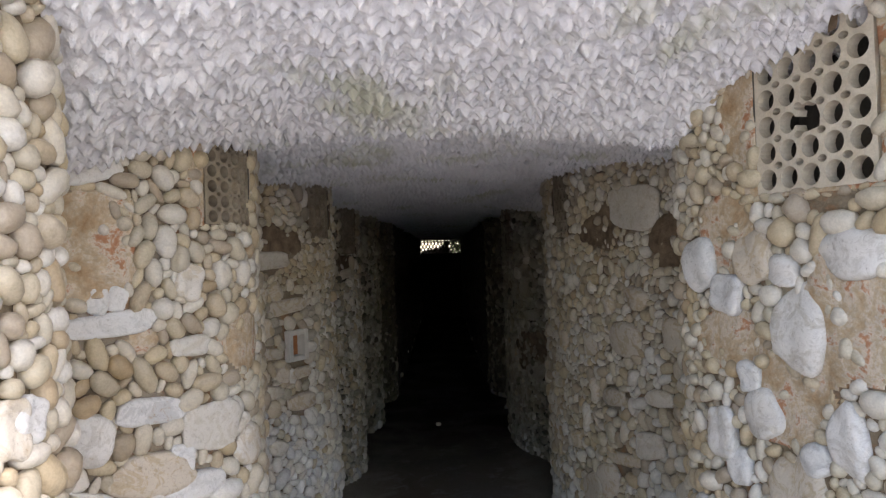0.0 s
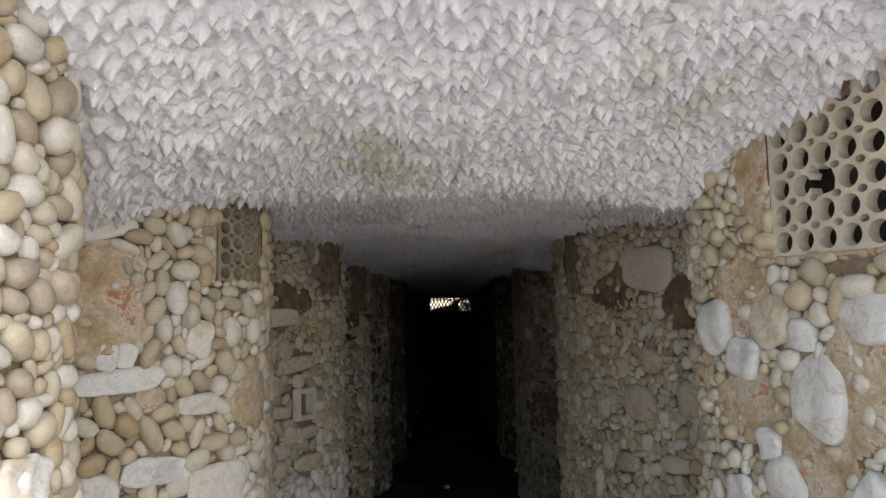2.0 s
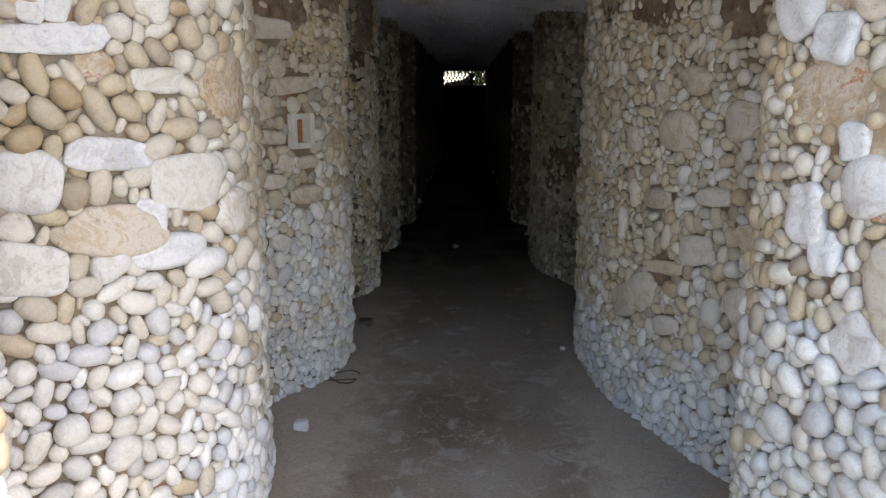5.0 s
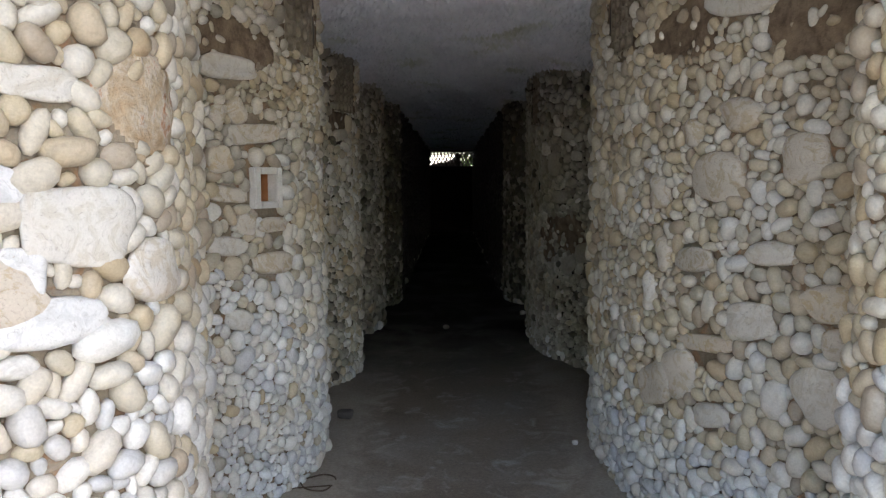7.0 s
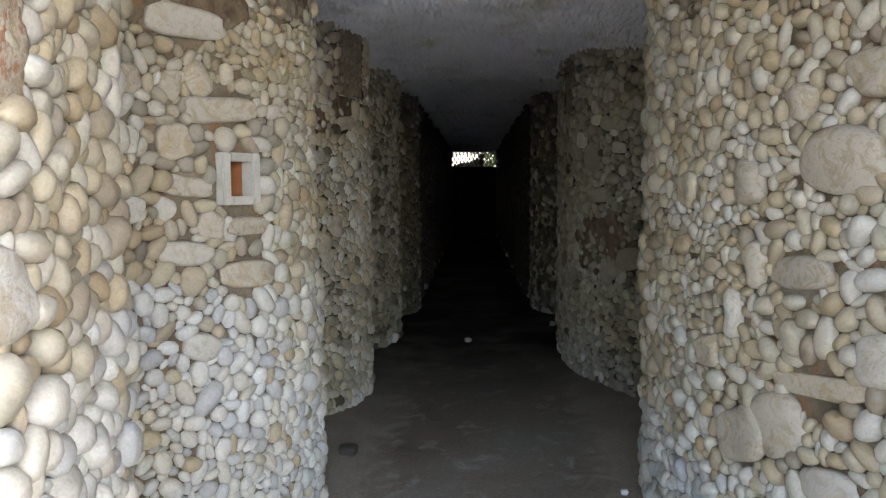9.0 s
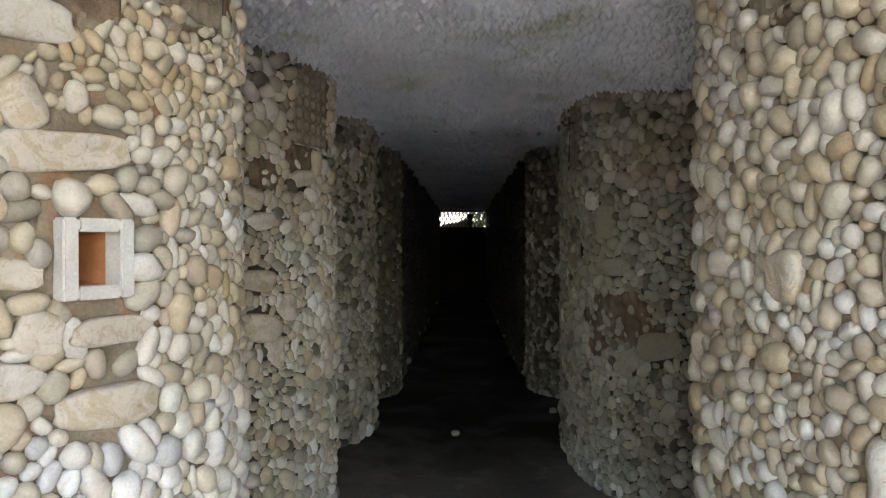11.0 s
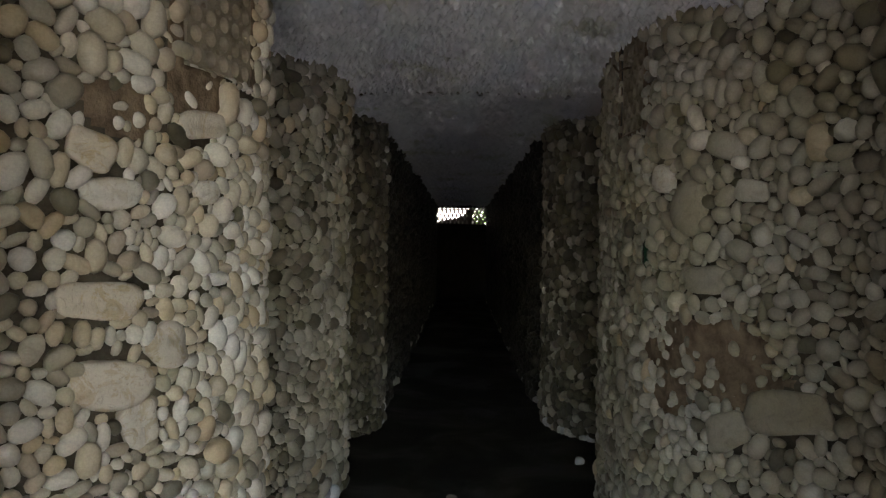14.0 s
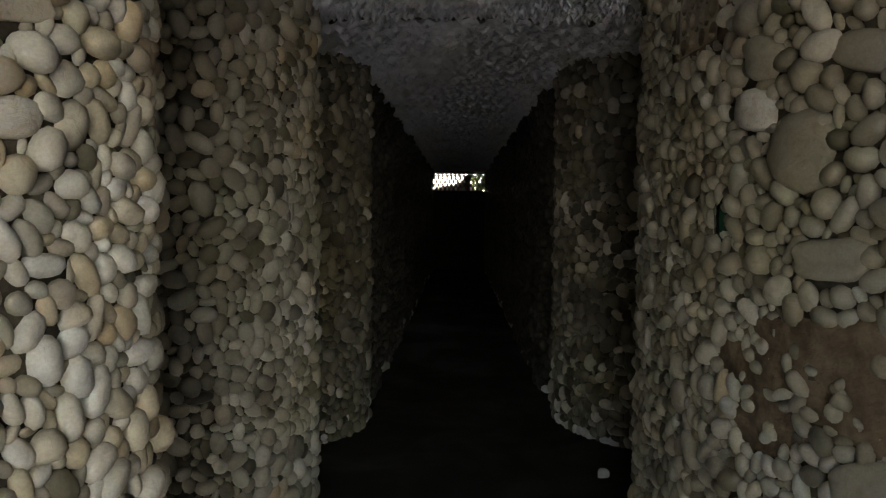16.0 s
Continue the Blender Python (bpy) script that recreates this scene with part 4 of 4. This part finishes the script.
def niche(prof, place, label, iw, iz, deep, bar, lining):
    """A little recess in a pillar: a frame round a lined box."""
    s0, s1, z0, z1 = place
    sc, zc = (s0 + s1) / 2, (z0 + z1) / 2
    p, n = prof.at(np.array(sc)), prof.out(np.array(sc))
    ob = new("wall_niche")
    side = np.array([-n[1], n[0]])
    m = Matrix.Identity(4)
    m.col[0], m.col[1], m.col[2], m.col[3] = (side[0], side[1], 0, 0), (n[0], n[1], 0, 0), (0, 0, 1, 0), (p[0], p[1], zc, 1)
    ob.matrix_world = m
    tagged(ob, label, "niche")
    hw, hz = (s1 - s0) / 2, (z1 - z0) / 2
    for lo, hi in (((-hw, -0.03, -hz), (-iw, 0.035, hz)), ((iw, -0.03, -hz), (hw, 0.033, hz)), ((-iw, -0.03, iz), (iw, 0.034, hz)), ((-iw, -0.03, -hz), (iw, 0.036, -iz))):
        part("frame_bar", box_mesh("frame_bar", lo, hi, bar, 0.005), ob, "cement frame bar")
    bm = bmesh.new()
    ring = lambda w, z, y: [bm.verts.new((x * w, y, q * z)) for x, q in ((-1, -1), (1, -1), (1, 1), (-1, 1))]
    rims = [ring(iw + 0.001, iz + 0.001, 0.02), ring(iw, iz, 0.02 - deep * 0.4), ring(iw * 0.85, iz * 0.85, 0.02 - deep)]
    for a, c in zip(rims, rims[1:]):
        for k in range(4):
            bm.faces.new((a[k], a[(k + 1) % 4], c[(k + 1) % 4], c[k]))
    bm.faces.new(rims[-1])
    me = bpy.data.meshes.new("lining")
    bm.to_mesh(me)
    bm.free()
    me.materials.append(lining)
    part("lining", me, ob)
    return ob


niche(pillars[(-1, "b")][1], NICHE, "small square wall niche with pale cement frame and terracotta lining", 0.055, 0.062, 0.15, PALE, TERRACOTTA)
# Slot is shallow; its lining is coloured dark to stand for shade.
niche(pillars[(-1, "e")][1], (1.47, 1.56, 1.40, 1.57), "narrow upright slot with a grimy cement frame in the pillar", 0.014, 0.055, 0.035, CONCRETE, DARK)


# ---- behind the far screen: shrubs and a rubble heap ----
def leaf_clump(name, centre, size, count, seed, label):
    r = np.random.RandomState(seed)
    vs, fs = [], []
    for k in range(count):
        d = r.normal(0, 0.45, 3) * np.array(size) + np.array(centre)
        a, c = r.uniform(0.05, 0.12), r.normal(0, 1, (2, 3))
        u = c[0] / np.linalg.norm(c[0])
        w = np.cross(u, c[1])
        w /= np.linalg.norm(w)
        i = len(vs)
        vs += [d - u * a, d + w * a * 0.4, d + u * a, d - w * a * 0.4]
        fs.append((i, i + 1, i + 2, i + 3))
    return tagged(new(name, mesh_of(name, vs, fs, LEAF)), label, "shrub", kind="stuff")


leaf_clump("far_shrub", (1.1, 27.8, 2.3), (1.0, 0.7, 1.0), 2600, 71, "green leafy shrubs outside beyond the far screen")


def lump(name, centre, size, seed, mat, label, category):
    v, f = pebble_shape(seed, 10, 14, (0.6, 0.8))
    ob = new(name, fast_mesh(name, v * np.array(size), f, mat))
    ob.location = centre
    return tagged(ob, label, category)


for k, (x, z, w, h) in enumerate(((-0.45, 0.95, 0.5, 1.0), (0.05, 1.05, 0.28, 1.02), (0.28, 0.95, 0.2, 1.05))):
    lump("boulder", (x, END + 0.75, z + 0.13), (w, 0.35, h), 90 + k, DARK, "dark boulder standing just behind the far screen", "boulder")

# ---- loose things on the floor ----
lump("loose_pebble", (-0.835, 4.03, 0.03), (0.036, 0.034, 0.03), 95, WHITE_PEBBLE, "single white pebble lying on the concrete floor", "pebble")
lump("loose_stone", (-0.745, 5.84, 0.022), (0.055, 0.04, 0.03), 96, DARK, "small dark stone lying on the dusty floor", "stone")
lump("loose_pebble", (-0.12, 8.8, 0.02), (0.035, 0.03, 0.022), 97, PEBBLE, "pale pebble lying on the dark floor", "pebble")
lump("loose_pebble", (0.74, 9.6, 0.025), (0.035, 0.035, 0.03), 98, WHITE_PEBBLE, "white pebble lying by the wall", "pebble")
lump("loose_pebble", (0.64, 5.34, 0.012), (0.018, 0.016, 0.014), 99, WHITE_PEBBLE, "tiny white pebble lying on the floor", "pebble")


def twig(pts, radius, label):
    cu = bpy.data.curves.new("twig", "CURVE")
    cu.dimensions, cu.bevel_depth, cu.bevel_resolution = "3D", radius, 1
    sp = cu.splines.new("POLY")
    sp.points.add(len(pts) - 1)
    for q, p in zip(sp.points, pts):
        q.co = (*p, 1)
        q.radius = 1.0
    tmp = bpy.data.objects.new("twig", cu)
    me = bpy.data.meshes.new_from_object(tmp)
    me.name = "twig"
    me.materials.append(TWIG)
    bpy.data.objects.remove(tmp)
    return tagged(new("twig", me), label, "twig")


ring = [(-0.73 + 0.085 * math.cos(a) * (1 + 0.1 * math.sin(3 * a)), 4.76 + 0.1 * math.sin(a), 0.012 + 0.006 * math.sin(2 * a)) for a in np.linspace(0.3, 6.0, 22)]
twig(ring + [(-0.83, 4.70, 0.008), (-0.86, 4.66, 0.008)], 0.004, "dry twig bent into a loop on the floor")
twig([(-0.80, 3.16, 0.012), (-0.76, 3.12, 0.014), (-0.70, 3.07, 0.01), (-0.62, 3.03, 0.009)], 0.005, "thin dry twig lying at the foot of the pillar")
twig([(0.70, 7.98, 2.33), (0.66, 7.93, 2.315), (0.63, 7.95, 2.30), (0.60, 7.92, 2.325)], 0.006, "black twig sticking out under the ceiling")


def flakes(seed, spots):
    """Flat pale chips of lime scattered over the floor in drifts."""
    r = np.random.RandomState(seed)
    vs, fs = [], []
    for x, y, sx, sy, count, big in spots:
        for _ in range(count):
            px, py, a = x + r.normal(0, sx), y + r.normal(0, sy), big * r.uniform(0.4, 1.3)
            n, top = 5, float(floor_height(np.array(px), np.array(py))) + 0.003
            i, t = len(vs), r.uniform(0, 6.28)
            for k in range(n):
                q = a * r.uniform(0.5, 1.0)
                vs.append((px + q * math.cos(t + k * 1.257), py + q * 0.8 * math.sin(t + k * 1.257), top))
            for k in range(n):
                vs.append((vs[i + k][0], vs[i + k][1], top - 0.02))
            fs.append(tuple(range(i, i + n)))
            fs += [(i + k, i + n + k, i + n + (k + 1) % n, i + (k + 1) % n) for k in range(n)]
    return tagged(new("lime_flakes", mesh_of("lime_flakes", vs, fs, LIME)), "pale lime flakes scattered over the concrete floor", "debris", kind="stuff")


flakes(5, ((-0.20, 4.35, 0.15, 0.22, 120, 0.004), (-0.1, 4.0, 0.2, 0.05, 80, 0.005), (-0.18, 4.8, 0.08, 0.15, 40, 0.003), (0.45, 3.9, 0.2, 0.25, 60, 0.004), (0.78, 3.55, 0.10, 0.05, 40, 0.008),
           (-0.36, 3.17, 0.06, 0.06, 10, 0.010), (-0.5, 3.6, 0.12, 0.15, 10, 0.005), (0.1, 3.6, 0.4, 0.5, 40, 0.004), (0.0, 6.2, 0.4, 1.2, 30, 0.004), (-0.8, 6.0, 0.03, 0.5, 16, 0.010)))

structure("wall_far_court", (-6.0, 31.0, -0.1), (6.0, 31.4, 1.9), CONCRETE, "plain pale wall beyond the far screen", "wall")


# ---- bits fixed in the walls ----
GLASS, nodes_g, links_g, bsdf_g = material("bottle_glass", 0.15, 0.5)
bsdf_g.inputs["Base Color"].default_value = (0.012, 0.05, 0.03, 1)
lump("glass_shard", (0.72, 7.739, 1.468), (0.022, 0.05, 0.085), 101, GLASS, "dark green bottle glass set between the pebbles", "glass")


def hanging_strip(x, y, z):
    """A torn strip of bark or cloth, curled, hanging from the ceiling edge."""
    vs, fs = [], []
    for k in range(9):
        f = k / 8
        w = 0.018 * (1 - 0.5 * f) * (1 + 0.3 * math.sin(9 * f))
        c = (x + 0.012 * math.sin(5 * f), y - 0.03 + 0.02 * math.cos(4 * f), z + 0.09 - 0.17 * f)
        for dy in (0, 0.004):
            vs += [(c[0] - w, c[1] + dy + 0.006 * math.sin(7 * f), c[2]), (c[0] + w, c[1] + dy - 0.006 * math.sin(7 * f), c[2] + 0.01)]
        if k:
            a, d = 4 * (k - 1), 4 * k
            fs += [(a, a + 1, d + 1, d), (a + 2, d + 2, d + 3, a + 3), (a, d, d + 2, a + 2), (a + 1, a + 3, d + 3, d + 1)]
    return tagged(new("torn_strip", mesh_of("torn_strip", vs, fs, TWIG)), "torn dark strip hanging over the lattice panel", "debris")


hanging_strip(1.155, 2.218, 2.67)
